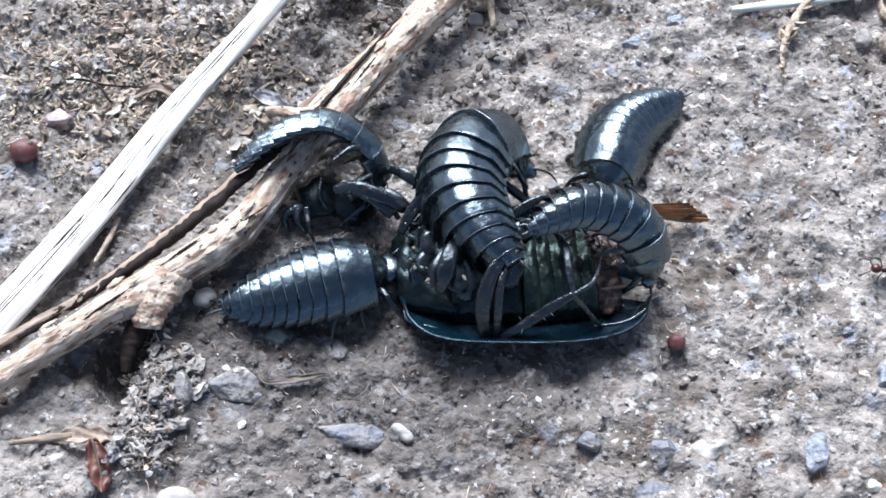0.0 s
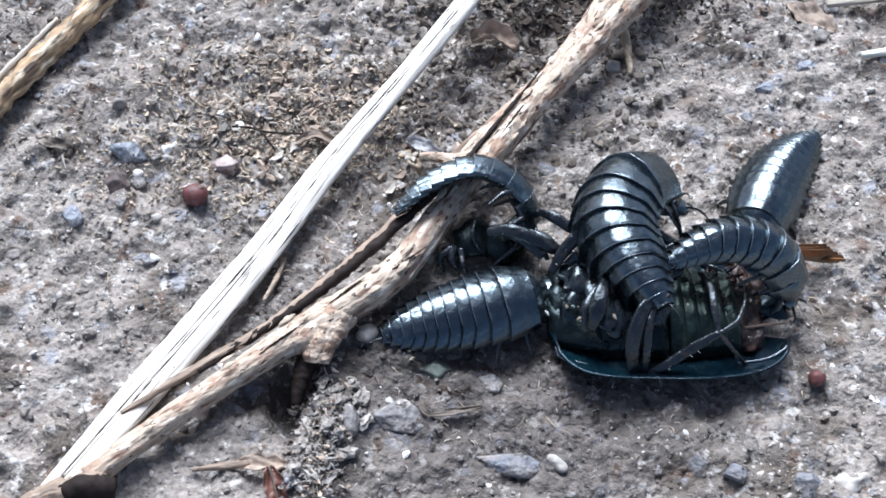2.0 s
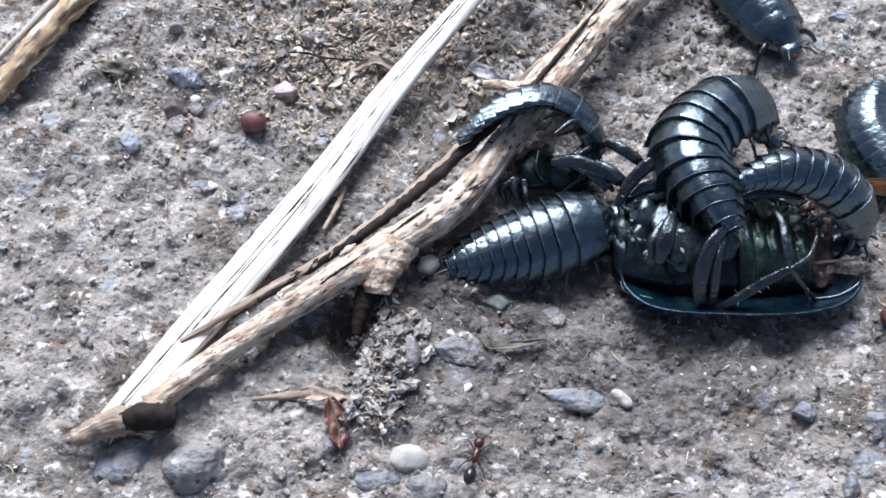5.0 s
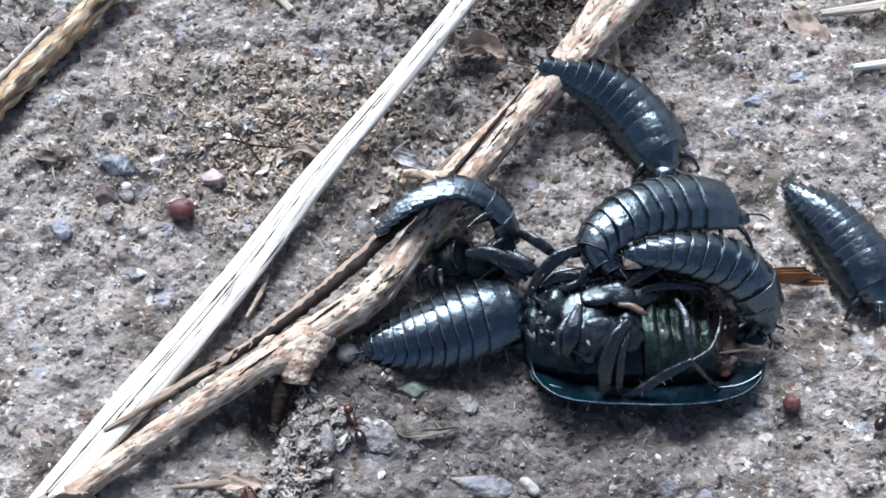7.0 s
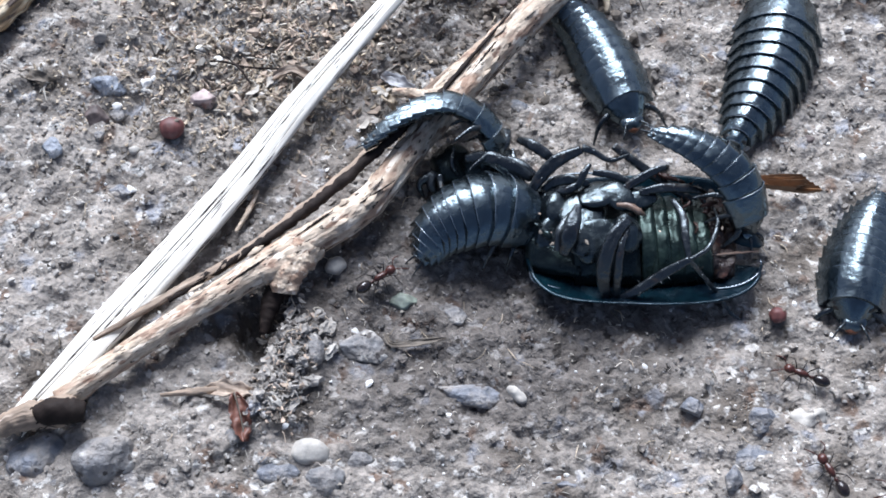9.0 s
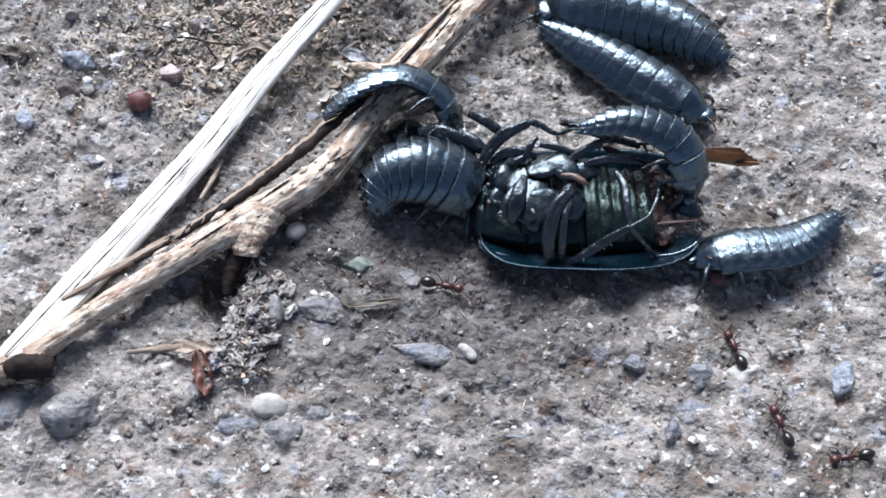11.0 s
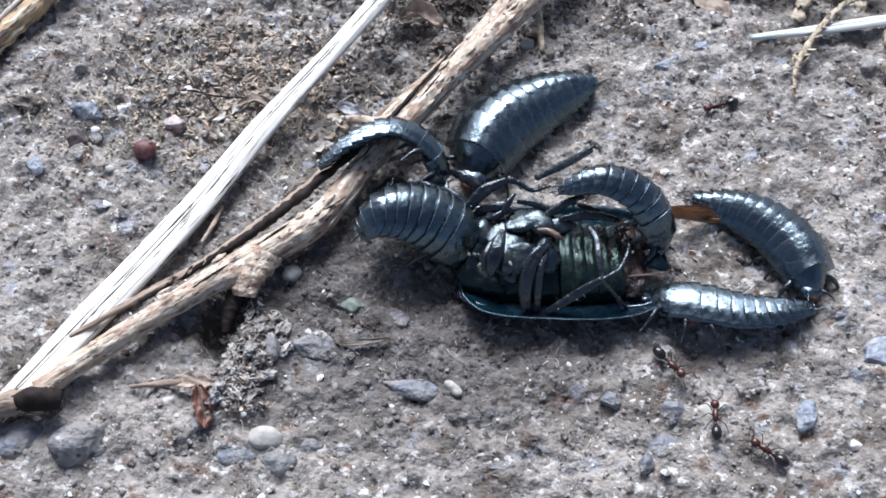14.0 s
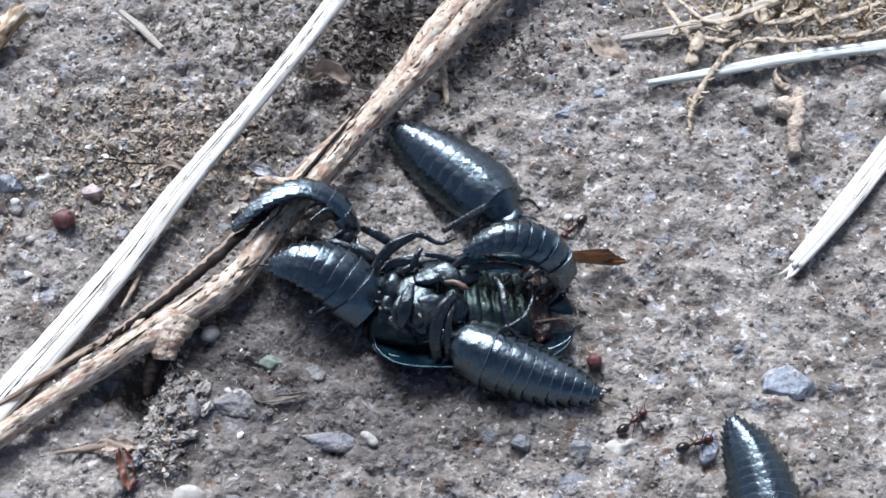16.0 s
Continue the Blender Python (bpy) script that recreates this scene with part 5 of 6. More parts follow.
litter("plant_litter", "shredded tan dry grass matted on the soil", 1700, (-28.3, 9.6, 0.0), (6.5, 5), 31, FIBRE, (0.2, 1.2), (0.02, 0.06), 0.75, 0.45)
litter("plant_litter", "pale dry grass shreds over dark humus", 220, (-27.5, 10.5, 0.0), (5, 4), 41, CHAFF, (0.3, 1.3), (0.03, 0.10), 0.45, 0.5)
litter("plant_litter", "broad tan leaf and husk shreds matted on the soil", 330, (-27.5, 10.0, 0.0), (6.0, 4.2), 61, FLAKE, (0.6, 1.7), (0.05, 0.13), 0.85, 0.7)
litter("plant_litter", "pale curled husk shreds among the plant litter", 130, (-29.5, 8.0, 0.0), (8.0, 4.5), 62, CHAFF, (0.6, 1.8), (0.05, 0.12), 0.6, 0.7)
litter("plant_litter", "tan dry grass crumbs round the red seed", 700, (-40, 4, 0.0), (8, 5), 42, FIBRE, (0.2, 0.8), (0.02, 0.05), 0.75, 0.3)
litter("plant_litter", "dark brown rotted plant shreds between straw and twig", 700, (-12.3, 24.1, 0.0), (5, 6), 32, LITTER, (0.3, 1.5), (0.04, 0.12), 0.7)
litter("plant_litter", "matted flakes and shreds of plant on the soil clod", 300, (-19.9, -20.8, 0), (1.1, 2.9), 53, GREYSOIL, (0.4, 1.4), (0.03, 0.08), 0.8, 1.0)
litter("plant_litter", "brown papery shreds on the soil clod", 120, (-19.7, -21.5, 0), (1.0, 2.6), 54, FLAKE, (0.3, 1.0), (0.03, 0.07), 0.7, 1.1)
litter("plant_litter", "fine pale chaff strewn over the soil", 2600, (0, 0, 0), (34, 22), 51, CHAFF, (0.25, 0.8), (0.02, 0.05), 0.25, 0.22)
litter("plant_litter", "fine dark chaff strewn over the soil", 1400, (0, 0, 0), (34, 22), 52, LITTER, (0.25, 0.7), (0.02, 0.05), 0.35, 0.18)
litter("plant_litter", "thin tan root fibres scattered over the soil", 260, (-5, 2, 0), (28, 18), 33, FIBRE, (0.5, 1.8), (0.03, 0.07))
litter("plant_litter", "tan dry stem shreds under the flower stalk", 300, (41.6, 37.7, 0.0), (9, 4), 34, FIBRE, (0.6, 2.6), (0.05, 0.14), 0.6)
litter("plant_litter", "dark plant crumbs along the thin twig", 90, (-54.1, 17.6, 0.0), (4, 4), 35, LITTER, (0.5, 2.0), (0.04, 0.12), 0.7)
litter("plant_litter", "small brown flakes of leaf and bark on the soil", 350, (-28, 18, 0), (16, 12), 36, FLAKE, (0.2, 0.8), (0.03, 0.08), 0.9)


litter("plant_litter", "golden papery husk flakes in the flower stalk", 230, (42.9, 37.6, 0.0), (9, 2.4), 37, HUSK, (0.5, 2.2), (0.04, 0.12), 0.8, 2.6)
litter("plant_litter", "dark rotted leaf flakes beside the twig", 420, (-4.5, 29.1, 0.0), (3.2, 4.5), 38, HUMUS, (0.5, 2.6), (0.05, 0.14), 0.8)
# Dark flakes lower the ground's tone beyond the twig.
litter("plant_litter", "small dark flakes along the twig's far end", 160, (7.4, 29.0, 0.0), (3.5, 2.6), 39, HUMUS, (0.3, 1.2), (0.04, 0.1), 0.8, 0.35)


# ---- ants ----
def ant():
    ob = thing("red_ant", "small reddish-brown ant with a shiny black abdomen", "ant", "ants on the soil")
    part("head", blob((0, 1.45, 0.75), (0.42, 0.48, 0.36), 0, 0.05, 1.0, 2), ANT_RED, ob)
    part("thorax", blob((0, 0.45, 0.75), (0.30, 0.72, 0.32), 0, 0.1, 2.0, 2), ANT_RED, ob)
    part("waist", blob((0, -0.45, 0.7), (0.15, 0.28, 0.22), 0, 0.1, 3.0, 2), ANT_RED, ob)
    part("abdomen", blob((0, -1.25, 0.78), (0.48, 0.72, 0.46), 0, 0.03, 4.0, 3), ANT_BLACK, ob)
    for s in (-1, 1):
        part("antenna", tube([(0.2 * s, 1.8, 0.85), (0.6 * s, 2.2, 1.15), (0.75 * s, 2.8, 0.6)], [0.05, 0.05, 0.06], n=9, sides=5), ANT_RED, ob)
        for j, (y, fy) in enumerate(((0.85, 1.7), (0.45, 0.3), (0.1, -1.3))):
            part("leg", tube([(0.2 * s, y, 0.6), (0.75 * s, (y + fy) / 2, 1.15), (1.2 * s, fy * 0.9, 0.35), (1.45 * s, fy, 0.02)], [0.06, 0.05, 0.035, 0.02], n=12, sides=5), ANT_BLACK, ob)
    return ob


first_ant = ant()
ants = [first_ant] + [copy_thing(first_ant, at(0, 0, 0)) for _ in range(4)]


def scurry(ob, rows):
    """Moves an ant: rows of seconds, its place and its heading in degrees."""
    walk(ob, [(t, at(p[0], p[1], ground_height(p[0], p[1]) + 0.12, 0, 0, turn - 90)) for t, p, turn in rows])



# ---- motion of the larvae ----
def motions():
    early = [(0, (17.0, -5.9, 2.0), (15.1, -3.5, 5.5), (10.9, -3.2, 7.0), (6.9, -5.5, 6.5)), (1.5, (17.0, -4.4, 2.0), (14.6, -2.1, 5.5), (10.4, -2.5, 7.0), (6.1, -4.9, 6.5)), (3.5, (17.1, -4.6, 2.0), (14.5, -2.9, 5.5), (10.1, -2.7, 7.0), (6.1, -4.9, 6.5))]
    middle = [(5.8, (16.7, -4.4, 2.0), (14.0, -2.3, 5.5), (9.8, -1.9, 7.0), (5.7, -3.0, 6.5)), (7, (17.1, -4.6, 2.0), (14.4, -2.0, 5.5), (9.5, -1.4, 7.0), (4.5, -1.8, 6.5)), (8, (17.1, -3.7, 2.0), (14.4, -1.6, 5.5), (9.9, -0.7, 7.0), (4.8, -0.3, 6.5)), (8.5, (16.5, -3.5, 2.0), (14.4, -1.1, 5.0), (11.1, 0.9, 6.0), (7.7, 2.1, 6.0)), (9, (16.5, -3.9, 2.0), (14.6, -0.9, 5.0), (11.1, 1.0, 6.0), (7.4, 2.0, 6.0)), (9.5, (16.7, -3.1, 2.0), (14.6, -0.4, 5.0), (11.1, 1.0, 6.0), (7.0, 1.2, 6.0)), (10.2, (16.1, -4.0, 2.0), (14.7, -0.8, 5.0), (10.6, 0.6, 6.0), (6.0, -0.1, 6.0))]
    late = [(12.5, (16.5, -3.1, 2.0), (14.3, -1.1, 5.5), (10.8, -0.9, 7.0), (6.5, -1.7, 6.0)), (13.5, (16.3, -3.7, 2.0), (13.7, -1.4, 5.5), (10.3, -1.2, 7.0), (6.7, -1.9, 6.0)), (14, (16.3, -4.2, 2.0), (13.8, -1.8, 5.5), (10.1, -1.2, 7.0), (6.4, -2.0, 6.0)), (14.5, (16.3, -3.2, 2.0), (13.9, -1.0, 5.5), (10.3, -0.8, 7.0), (6.8, -1.4, 6.0)), (15, (16.1, -2.2, 2.0), (14.2, -1.0, 5.5), (10.3, -1.4, 7.0), (6.4, -2.2, 6.0)), (15.5, (16.4, -3.3, 2.0), (14.6, -1.4, 5.5), (10.9, -1.2, 7.0), (6.2, -2.6, 6.0)), (16, (15.8, -3.6, 2.0), (14.1, -2.1, 5.5), (10.4, -1.8, 7.0), (6.5, -3.2, 6.0))]
    crawl(tail_larva, early + middle + late, ((0, 0), (8, 4), (8.5, 22), (10.2, 26), (12.5, 18), (16, 18)))

    early = [(0, (-3.5, -7.6, 1.2), (-7.8, -9.1, 1.0), (-12.0, -10.7, 0.5), (-16.0, -12.0, 0.2)), (1.5, (-3.0, -6.3, 1.2), (-7.1, -8.1, 1.0), (-11.6, -9.7, 0.5), (-16.4, -11.5, 0.2)), (3.5, (-2.7, -5.1, 1.2), (-6.9, -7.3, 1.0), (-11.4, -9.3, 0.5), (-16.0, -11.5, 0.2))]
    middle = [(5.8, (-2.8, -5.2, 1.2), (-7.0, -7.3, 1.0), (-11.5, -9.3, 0.5), (-16.2, -11.2, 0.2)), (7, (-2.5, -5.3, 1.2), (-6.9, -7.1, 1.0), (-11.4, -9.2, 0.5), (-16.2, -10.8, 0.2)), (8, (-2.6, -5.1, 1.2), (-6.5, -6.7, 1.0), (-11.3, -9.0, 0.5), (-16.2, -10.8, 0.2)), (8.5, (-1.8, -3.7, 1.5), (-5.6, -3.9, 2.0), (-9.1, -6.8, 1.2), (-11.3, -10.4, 0.2)), (9, (-1.4, -5.3, 0.8), (-5.2, -5.4, 2.5), (-8.8, -7.0, 1.8), (-10.4, -9.6, 0.5)), (9.5, (-1.8, -5.6, 0.8), (-6.3, -4.8, 2.5), (-9.5, -6.3, 1.8), (-10.3, -9.2, 0.5)), (10.2, (-2.1, -6.2, 0.8), (-6.6, -5.2, 2.5), (-10.0, -6.4, 1.8), (-10.5, -9.3, 0.5))]
    late = [(12.5, (-2.2, -5.8, 1.2), (-5.8, -5.2, 4.0), (-9.5, -5.7, 4.6), (-11.3, -7.3, 3.4)), (13.5, (-1.9, -6.4, 1.2), (-5.9, -5.6, 4.0), (-9.7, -5.9, 4.6), (-11.3, -7.5, 3.4)), (14, (-1.5, -6.9, 1.2), (-5.7, -5.8, 4.0), (-9.4, -6.2, 4.6), (-11.4, -7.6, 3.4)), (14.5, (-1.4, -8.4, 0.4), (-4.9, -7.0, 2.6), (-9.4, -6.3, 3.2), (-14.4, -6.9, 2.4)), (15, (-1.6, -8.5, 0.4), (-5.0, -6.8, 2.6), (-9.0, -5.6, 3.2), (-12.8, -5.6, 2.6)), (15.5, (-2.1, -8.0, 0.4), (-5.2, -6.0, 2.6), (-8.9, -4.9, 3.2), (-12.4, -5.1, 2.6)), (16, (-2.1, -8.0, 0.4), (-5.2, -6.0, 2.6), (-8.8, -4.7, 3.2), (-12.4, -4.5, 2.6))]
    crawl(side_larva, early + middle + late, ((0, 14), (8, 14), (9, 10), (14, 8), (14.5, 22), (16, 22)))

    early = [(0, (6.2, 2.0, 3.0), (2.6, 2.4, 4.8), (1.5, -1.9, 5.8), (3.5, -5.7, 5.8), (6.1, -7.8, 5.5)), (1.5, (6.5, 2.3, 3.0), (2.9, 2.7, 4.8), (1.6, -1.4, 5.8), (3.6, -5.5, 5.8), (6.2, -8.3, 5.5)), (3.5, (9.2, 2.9, 3.0), (5.1, 3.2, 4.8), (2.6, -1.0, 5.8), (4.1, -5.1, 5.8), (6.2, -7.4, 5.5))]
    middle = [(5.8, (8.8, 2.9, 3.0), (5.8, 4.0, 5.0), (2.2, 0.1, 6.0), (3.3, -3.6, 6.0), (6.0, -6.5, 5.5)), (6.5, (12.3, 2.4, 3.0), (7.6, 3.3, 4.6), (3.4, 1.2, 5.6), (2.6, -2.0, 5.6), (4.9, -4.1, 5.2)), (7, (14.0, 4.8, 2.6), (9.5, 3.8, 4.2), (4.8, 1.5, 5.5), (2.4, -1.0, 5.5), (4.0, -2.6, 5.3)), (7.5, (15.8, 8.6, 2.0), (11.1, 6.0, 4.0), (6.7, 3.8, 5.0), (3.9, 1.7, 5.5), (3.6, -0.3, 5.5)), (8, (17.6, 10.5, 1.0), (14.2, 7.9, 3.0), (10.6, 5.5, 4.5), (7.1, 3.5, 5.5), (4.2, 0.8, 5.5))]
    away = [(8.5, (21.8, 23.8, 0.3), (19.8, 18.8, 0.3), (18.3, 14.8, 0.3), (16.8, 10.8, 0.4), (14.6, 5.7, 0.8)), (9, (19.1, 24.3, 0.3), (19.1, 19.7, 0.3), (18.4, 15.2, 0.3), (17.2, 10.7, 0.3), (15.3, 5.8, 0.3)), (9.5, (14.8, 25.4, 0.3), (16.7, 21.3, 0.3), (18.5, 17.2, 0.3), (20.1, 13.0, 0.3), (21.4, 8.1, 0.3)), (10, (6.2, 23.4, 0.3), (10.4, 22.2, 0.3), (14.5, 20.7, 0.3), (18.4, 17.9, 0.3), (21.2, 12.4, 0.3)), (10.2, (6.2, 23.2, 0.3), (10.3, 22.0, 0.3), (14.4, 20.4, 0.3), (18.2, 17.6, 0.3), (20.9, 12.2, 0.3))]
    late = [(12.3, (-2.1, 4.2, 0.8), (-0.8, 7.6, 0.8), (2.3, 11.2, 0.5), (6.6, 14.9, 0.3), (11.0, 18.3, 0.3)), (12.5, (-2.2, 4.0, 0.8), (-0.5, 7.7, 0.8), (2.6, 11.2, 0.5), (6.9, 14.6, 0.3), (11.4, 18.0, 0.3)), (13.5, (-2.7, 1.2, 0.8), (-1.0, 5.6, 0.8), (1.4, 9.4, 0.5), (4.9, 12.7, 0.3), (8.8, 15.9, 0.3)), (14, (-2.3, 1.4, 0.8), (-1.3, 6.4, 0.8), (1.2, 10.2, 0.5), (4.6, 13.4, 0.3), (8.5, 15.9, 0.3))]
    last = [(14.5, (5.0, 5.1, 1.0), (2.6, 9.1, 0.8), (0.9, 13.3, 0.6), (3.0, 16.4, 0.3), (7.3, 17.5, 0.3)), (14.8, (4.1, 3.2, 1.0), (1.4, 6.8, 0.8), (-1.7, 10.5, 0.6), (-2.5, 14.2, 0.3), (-0.5, 17.5, 0.3)), (15, (9.2, 4.2, 1.0), (6.3, 7.8, 0.8), (1.9, 10.6, 0.6), (-1.1, 13.4, 0.3), (-2.2, 17.0, 0.3)), (15.5, (10.4, 4.2, 1.2), (7.2, 8.0, 0.8), (3.4, 10.9, 0.6), (0.2, 13.0, 0.3), (-3.1, 15.2, 0.3)), (16, (10.7, 4.0, 1.2), (7.3, 7.7, 0.8), (3.5, 10.7, 0.6), (0.3, 13.2, 0.3), (-3.0, 15.5, 0.3))]
    crawl(back_larva, early + middle + away + late + last, ((0, 26), (5.8, 28), (6.5, 36), (8, 42), (8.5, 0), (16, 0)))

    early = [(0, (13.6, 2.4, 1.0), (14.0, 6.8, 0.5), (15.7, 10.4, 0.3), (19.9, 13.8, 0.3)), (1.5, (14.2, 2.1, 1.0), (15.3, 6.5, 0.5), (17.4, 11.0, 0.3), (20.1, 14.3, 0.3)), (3.5, (14.7, 2.3, 1.0), (15.8, 6.1, 0.5), (17.8, 9.9, 0.3), (20.3, 13.6, 0.3)), (3.7, (15.4, 2.7, 0.5), (16.4, 6.4, 0.4), (18.4, 9.8, 0.3), (21.0, 13.4, 0.3))]
    middle = [(5.8, (24.4, 1.3, 0.3), (21.6, 3.3, 0.3), (18.4, 6.2, 0.3), (18.3, 11.4, 0.3)), (6.5, (27.7, -0.3, 0.3), (25.3, 3.5, 0.3), (22.4, 7.0, 0.3), (19.1, 10.1, 0.3)), (7, (27.3, -0.2, 0.3), (25.3, 3.9, 0.3), (22.3, 7.5, 0.3), (19.0, 10.2, 0.3)), (7.5, (25.2, -0.4, 0.3), (24.6, 3.5, 0.3), (22.7, 7.0, 0.3), (19.7, 9.9, 0.3)), (8, (26.1, -1.0, 0.3), (24.9, 3.3, 0.3), (22.8, 7.7, 0.3), (19.0, 9.9, 0.3)), (8.5, (26.6, -4.4, 0.3), (26.4, -0.0, 0.3), (25.3, 4.3, 0.3), (24.4, 8.9, 0.3)), (9, (26.0, -10.4, 0.3), (26.2, -6.4, 0.3), (27.2, -1.9, 0.3), (28.4, 2.3, 0.3)), (9.5, (19.6, -11.9, 0.6), (23.0, -9.2, 0.5), (26.7, -6.2, 0.3), (30.2, -1.3, 0.3))]
    late = [(10, (17.7, -10.8, 0.6), (21.6, -9.2, 0.6), (26.0, -6.8, 0.3), (30.4, -1.8, 0.3)), (10.2, (17.4, -10.9, 0.6), (21.2, -9.3, 0.6), (25.6, -6.8, 0.3), (30.0, -1.9, 0.3)), (12.3, (18.3, -6.8, 1.8), (21.6, -8.8, 1.7), (27.0, -9.0, 0.3), (32.8, -5.4, 0.3)), (12.5, (18.8, -6.7, 1.8), (22.0, -8.9, 1.7), (27.3, -9.2, 0.3), (33.3, -5.5, 0.3)), (13.5, (18.5, -6.9, 1.8), (22.5, -8.6, 1.7), (27.4, -9.0, 0.3), (33.1, -6.4, 0.3)), (14, (15.3, -9.5, 0.8), (19.8, -9.9, 0.6), (25.3, -9.8, 0.3), (31.3, -7.9, 0.3)), (14.5, (14.9, -8.6, 0.8), (19.0, -9.7, 0.6), (23.2, -10.8, 0.3), (27.7, -10.0, 0.3)), (15, (11.4, -5.8, 3.0), (14.6, -8.0, 2.0), (18.9, -9.9, 0.6), (23.6, -11.9, 0.3))]
    last = [(15.5, (5.7, -11.1, 2.4), (9.3, -12.3, 2.4), (14.2, -13.1, 1.4), (19.9, -11.3, 0.4)), (16, (5.0, -10.3, 2.4), (8.9, -11.7, 2.4), (14.2, -13.0, 1.2), (20.3, -14.1, 0.4))]
    crawl(roaming_larva, early + middle + late + last, ((0, 0), (8.8, 0), (9.5, -36), (10.2, -38), (12.3, -46), (13.5, -46), (14.5, -42), (15, -18), (15.5, 18), (16, 20)))

    early = [(0, (18.0, 46.0, 0.3), (15.0, 51.0, 0.3), (11.0, 55.0, 0.3), (6.0, 58.0, 0.3)), (3.7, (14.0, 33.0, 0.3), (11.0, 38.0, 0.3), (7.0, 42.0, 0.5), (1.0, 45.0, 0.5)), (5.8, (9.6, 7.7, 1.0), (6.5, 12.9, 0.5), (1.5, 16.7, 1.6), (-4.7, 16.9, 4.4)), (6.5, (7.9, 9.6, 1.0), (5.8, 14.5, 0.5), (1.2, 17.8, 1.6), (-4.9, 17.1, 4.4)), (7, (7.8, 9.7, 1.0), (6.0, 14.3, 0.5), (1.4, 17.6, 1.6), (-4.8, 17.6, 4.4))]
    middle = [(7.5, (6.6, 8.0, 1.0), (4.8, 13.1, 0.5), (1.4, 16.0, 1.6), (-3.0, 16.4, 4.4)), (8, (7.8, 9.2, 1.0), (5.3, 14.2, 0.5), (1.3, 17.4, 1.6), (-5.0, 17.0, 4.4)), (8.5, (8.6, 6.5, 1.0), (5.3, 11.8, 0.5), (0.7, 16.2, 1.5), (-4.6, 17.8, 4.0)), (9, (6.1, 6.2, 1.0), (3.6, 12.2, 0.5), (0.5, 17.0, 0.5), (-3.6, 19.5, 2.0)), (9.5, (7.8, 5.8, 1.0), (4.7, 11.9, 0.5), (0.7, 16.6, 0.5), (-3.1, 19.2, 2.0)), (10, (12.5, 6.8, 1.0), (7.4, 9.6, 0.5), (2.1, 14.2, 0.5), (-3.7, 18.9, 1.0)), (10.2, (12.4, 6.6, 1.0), (7.3, 9.5, 0.5), (2.1, 14.0, 0.5), (-3.7, 18.7, 1.0))]
    late = [(12.3, (31.7, 2.8, 0.3), (26.8, 4.4, 0.3), (21.2, 5.0, 0.3), (15.6, 5.0, 0.3)), (12.5, (32.3, 2.6, 0.3), (27.0, 4.0, 0.3), (21.4, 4.6, 0.3), (15.8, 4.7, 0.3)), (13, (31.6, 0.9, 0.3), (27.6, 4.6, 0.3), (21.6, 6.3, 0.3), (15.0, 6.3, 0.3)), (13.5, (26.3, -4.3, 0.3), (26.9, 0.6, 0.3), (23.5, 4.3, 0.3), (16.6, 5.7, 0.3)), (14, (30.9, -6.1, 0.8), (29.4, -1.5, 0.5), (25.1, 1.8, 0.3), (19.5, 2.9, 0.3)), (14.5, (30.0, -13.0, 0.5), (30.4, -8.6, 1.2), (27.8, -4.0, 0.5), (23.7, 0.7, 0.3)), (15, (31.4, -15.4, 0.3), (30.6, -10.8, 0.3), (28.1, -6.8, 0.3), (24.4, -2.9, 0.3))]
    last = [(15.5, (35.6, -19.3, 0.3), (34.4, -15.2, 0.3), (31.5, -11.4, 0.3), (28.0, -7.0, 0.3)), (16, (35.9, -27.5, 0.3), (35.9, -23.5, 0.3), (34.7, -19.2, 0.3), (33.0, -15.6, 0.3))]
    crawl(far_larva, early + middle + late + last, ((0, 0), (10.2, 0), (12.3, 28), (13, 25), (14, 5), (16, 0)))

    shifts = ((0, -0.8, -1.0), (7.4, -0.9, -1.1), (8.2, -0.3, -0.2), (10.2, 0, 0), (12.3, -0.6, -1.3), (16, -0.5, -1.3))
    walk(carcass, [(t, at(dx, dy, 0)) for t, dx, dy in shifts])
    hip = at(4.5, 1.4, 5.0)
    folded = hip @ pose(0, 0, 0, 0, 0, -72) @ hip.inverted()
    walk(raised_leg, [(0, folded), (10.2, folded), (11.6, hip @ pose(0, 0, 0, 0, 0, -20) @ hip.inverted()), (12.3, Matrix()), (16, Matrix())])

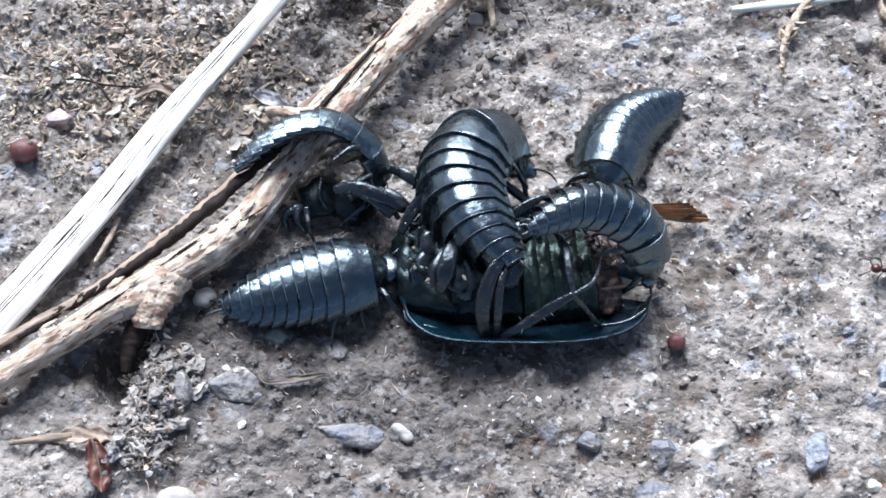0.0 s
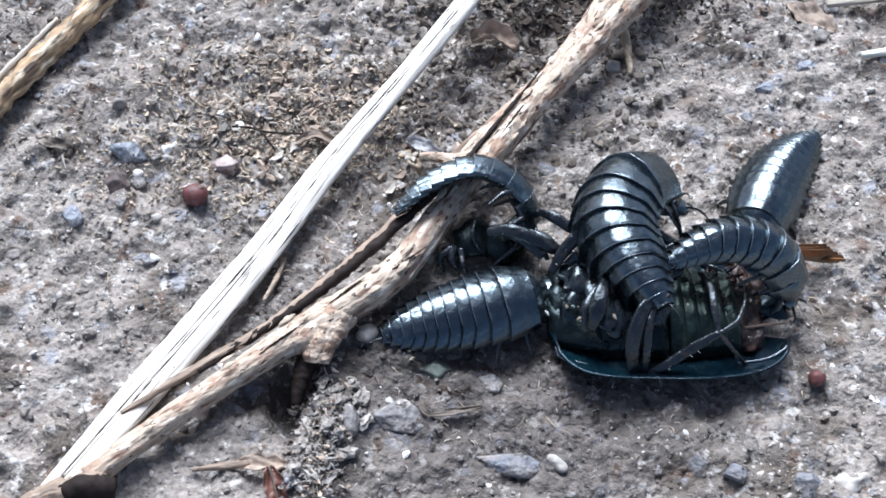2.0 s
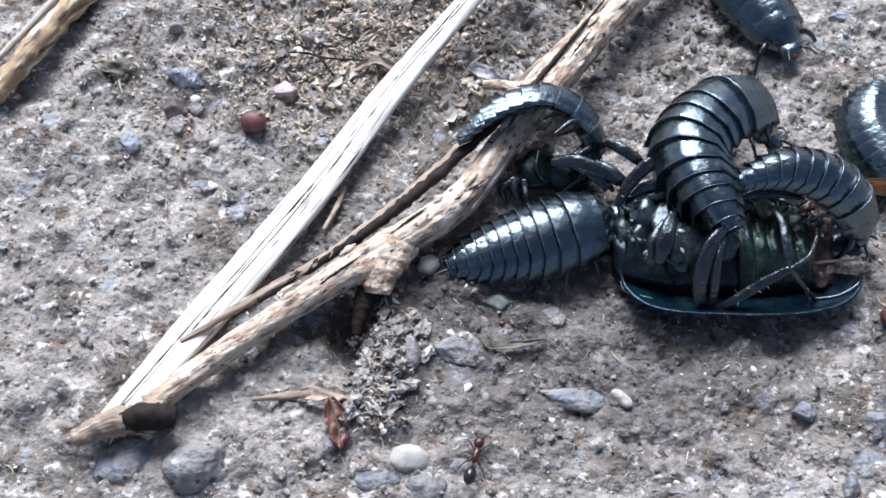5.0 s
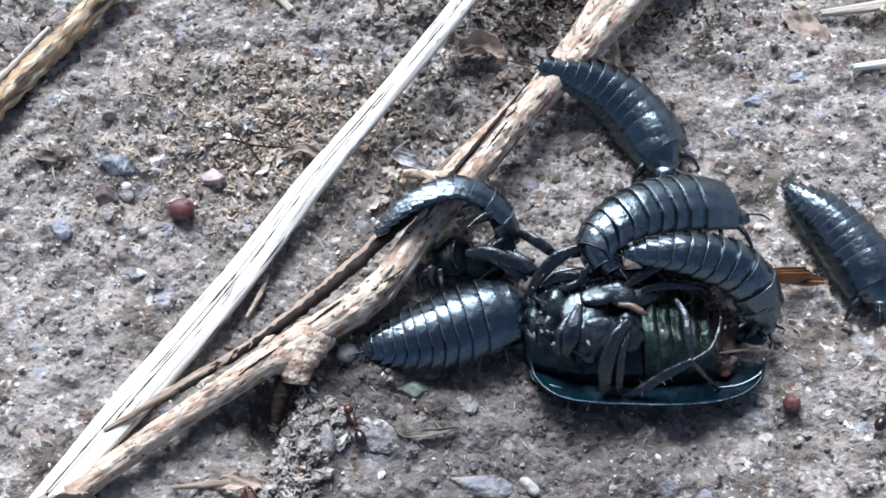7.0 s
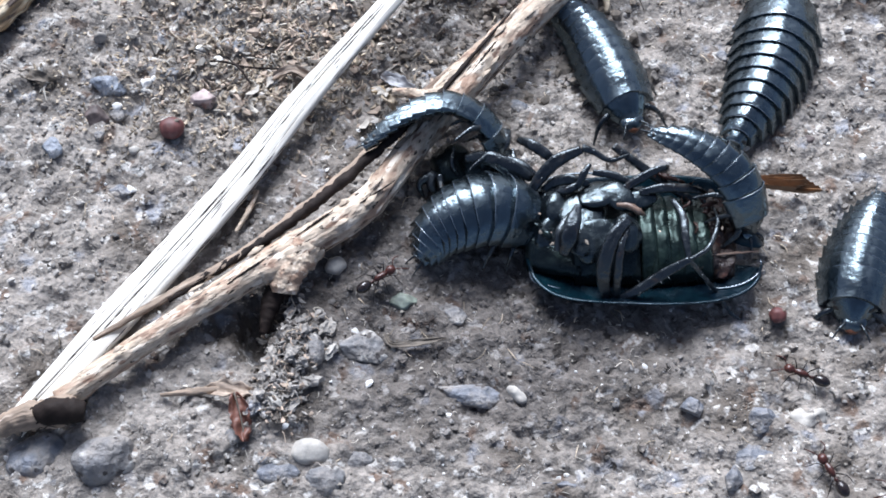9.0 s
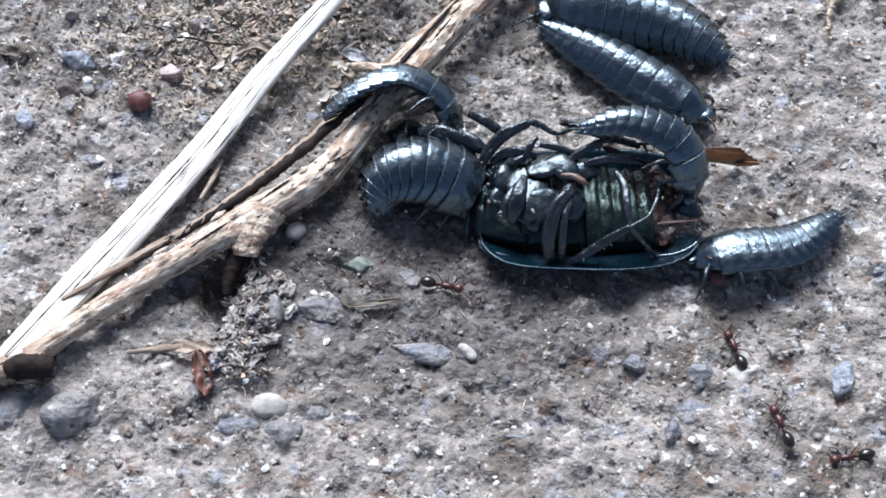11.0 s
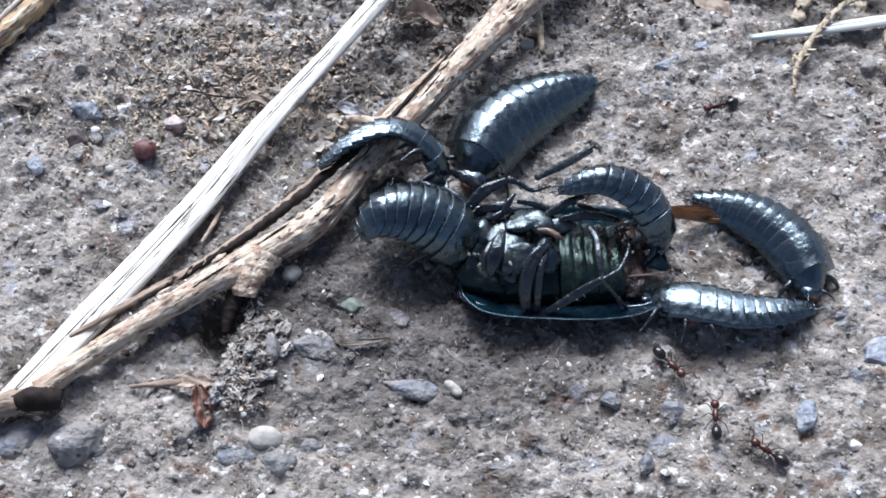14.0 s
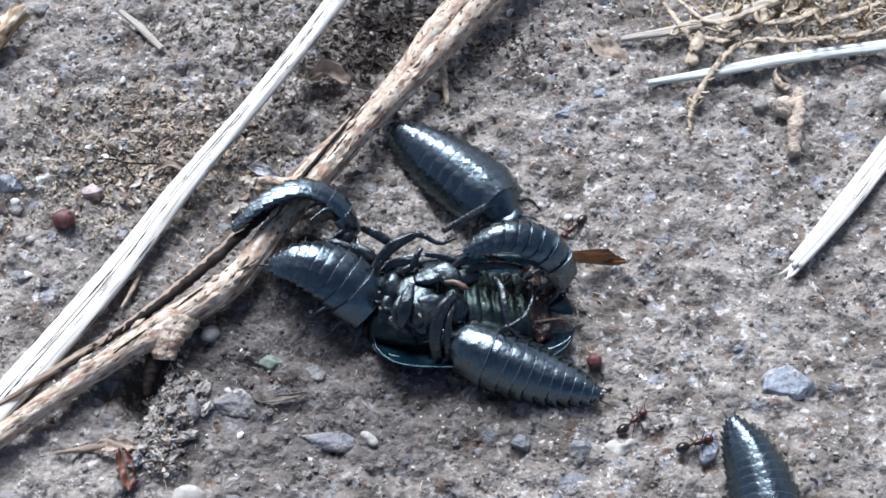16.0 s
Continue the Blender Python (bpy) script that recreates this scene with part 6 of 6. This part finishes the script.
    scurry(ants[0], [(0, (-7.2, -36.5, 0.0), 60), (3.7, (-8.9, -33.1, 0.0), 80), (5.8, (-13.0, -22.7, 0.0), 90), (6.5, (-13.4, -18.8, 0.0), 125), (7, (-15.9, -17.6, 0.0), 122), (7.5, (-16.0, -16.0, 0.0), 80), (8, (-15.5, -15.1, 0.0), 35), (8.5, (-15.7, -14.7, 0.0), 35), (9, (-13.9, -12.7, 0.0), 45), (9.5, (-13.7, -12.5, 0.0), 45), (10.2, (-10.1, -13.6, 0.0), -5), (12.5, (10.5, -15.6, 0.0), 5), (13.5, (18.8, -14.4, 0.0), 35), (14, (18.1, -15.4, 0.0), -40), (14.5, (11.6, -20.7, 0.0), -120), (15.5, (8.8, -30.2, 0.0), -110), (16, (5.9, -34.0, 0.0), -110)])
    scurry(ants[1], [(0, (37.7, -1.9, 0.0), 180), (5.8, (30.5, -7.1, 0.0), 150), (6.5, (27.1, -9.1, -0.0), 90), (7.5, (28.0, -11.8, 0.0), 60), (8.5, (25.7, -16.1, 0.0), 130), (9, (22.3, -15.5, 0.0), 165), (9.5, (20.1, -15.3, 0.0), 155), (10.2, (20.7, -15.3, 0.0), 130), (12.5, (22.7, -21.7, 0.0), 110), (13.5, (22.8, -20.6, 0.0), 100), (14, (22.5, -20.4, 0.0), 95), (14.5, (22.9, -20.2, 0.0), 95), (15, (22.8, -19.1, 0.0), 70), (15.5, (23.7, -17.2, 0.0), 40), (16, (23.6, -16.4, 0.0), 45)])
    scurry(ants[2], [(0, (34.3, -29.4, 0.0), 120), (8, (28.3, -27.1, 0.0), 130), (9, (24.3, -24.0, 0.0), 125), (9.5, (24.7, -23.7, 0.0), 100), (10.2, (24.6, -23.9, 0.0), 100), (12.5, (28.1, -23.0, 0.0), 160), (13.5, (28.2, -22.7, 0.0), 160), (14, (27.4, -22.6, 0.0), 150), (14.5, (28.0, -21.1, 0.0), 100), (15, (28.6, -21.2, 0.0), 90), (15.5, (27.6, -18.7, 0.0), 80), (16, (29.4, -18.3, 0.0), 25)])
    scurry(ants[3], [(0, (49.2, 41.5, 0.0), 200), (10.2, (39.9, 30.0, -0.0), 190), (12.5, (27.1, 23.2, 0.0), 170), (13.5, (21.8, 14.7, 0.0), 215), (14, (21.9, 15.3, 0.0), 205), (14.5, (20.9, 14.8, 0.0), 225), (15, (18.3, 10.9, 0.0), 245), (15.5, (18.2, 8.3, 0.0), 260), (16, (17.3, 4.9, -0.0), 230)])
    scurry(ants[4], [(0, (38.8, -24.2, 0.0), 170), (8.5, (31.8, -25.3, 0.0), 175), (9.5, (29.6, -24.1, 0.0), 175), (10.2, (29.5, -24.3, 0.0), 175), (12.3, (35.4, -28.2, 0.0), 250), (16, (34.3, -37.7, 0.0), 260)])


motions()
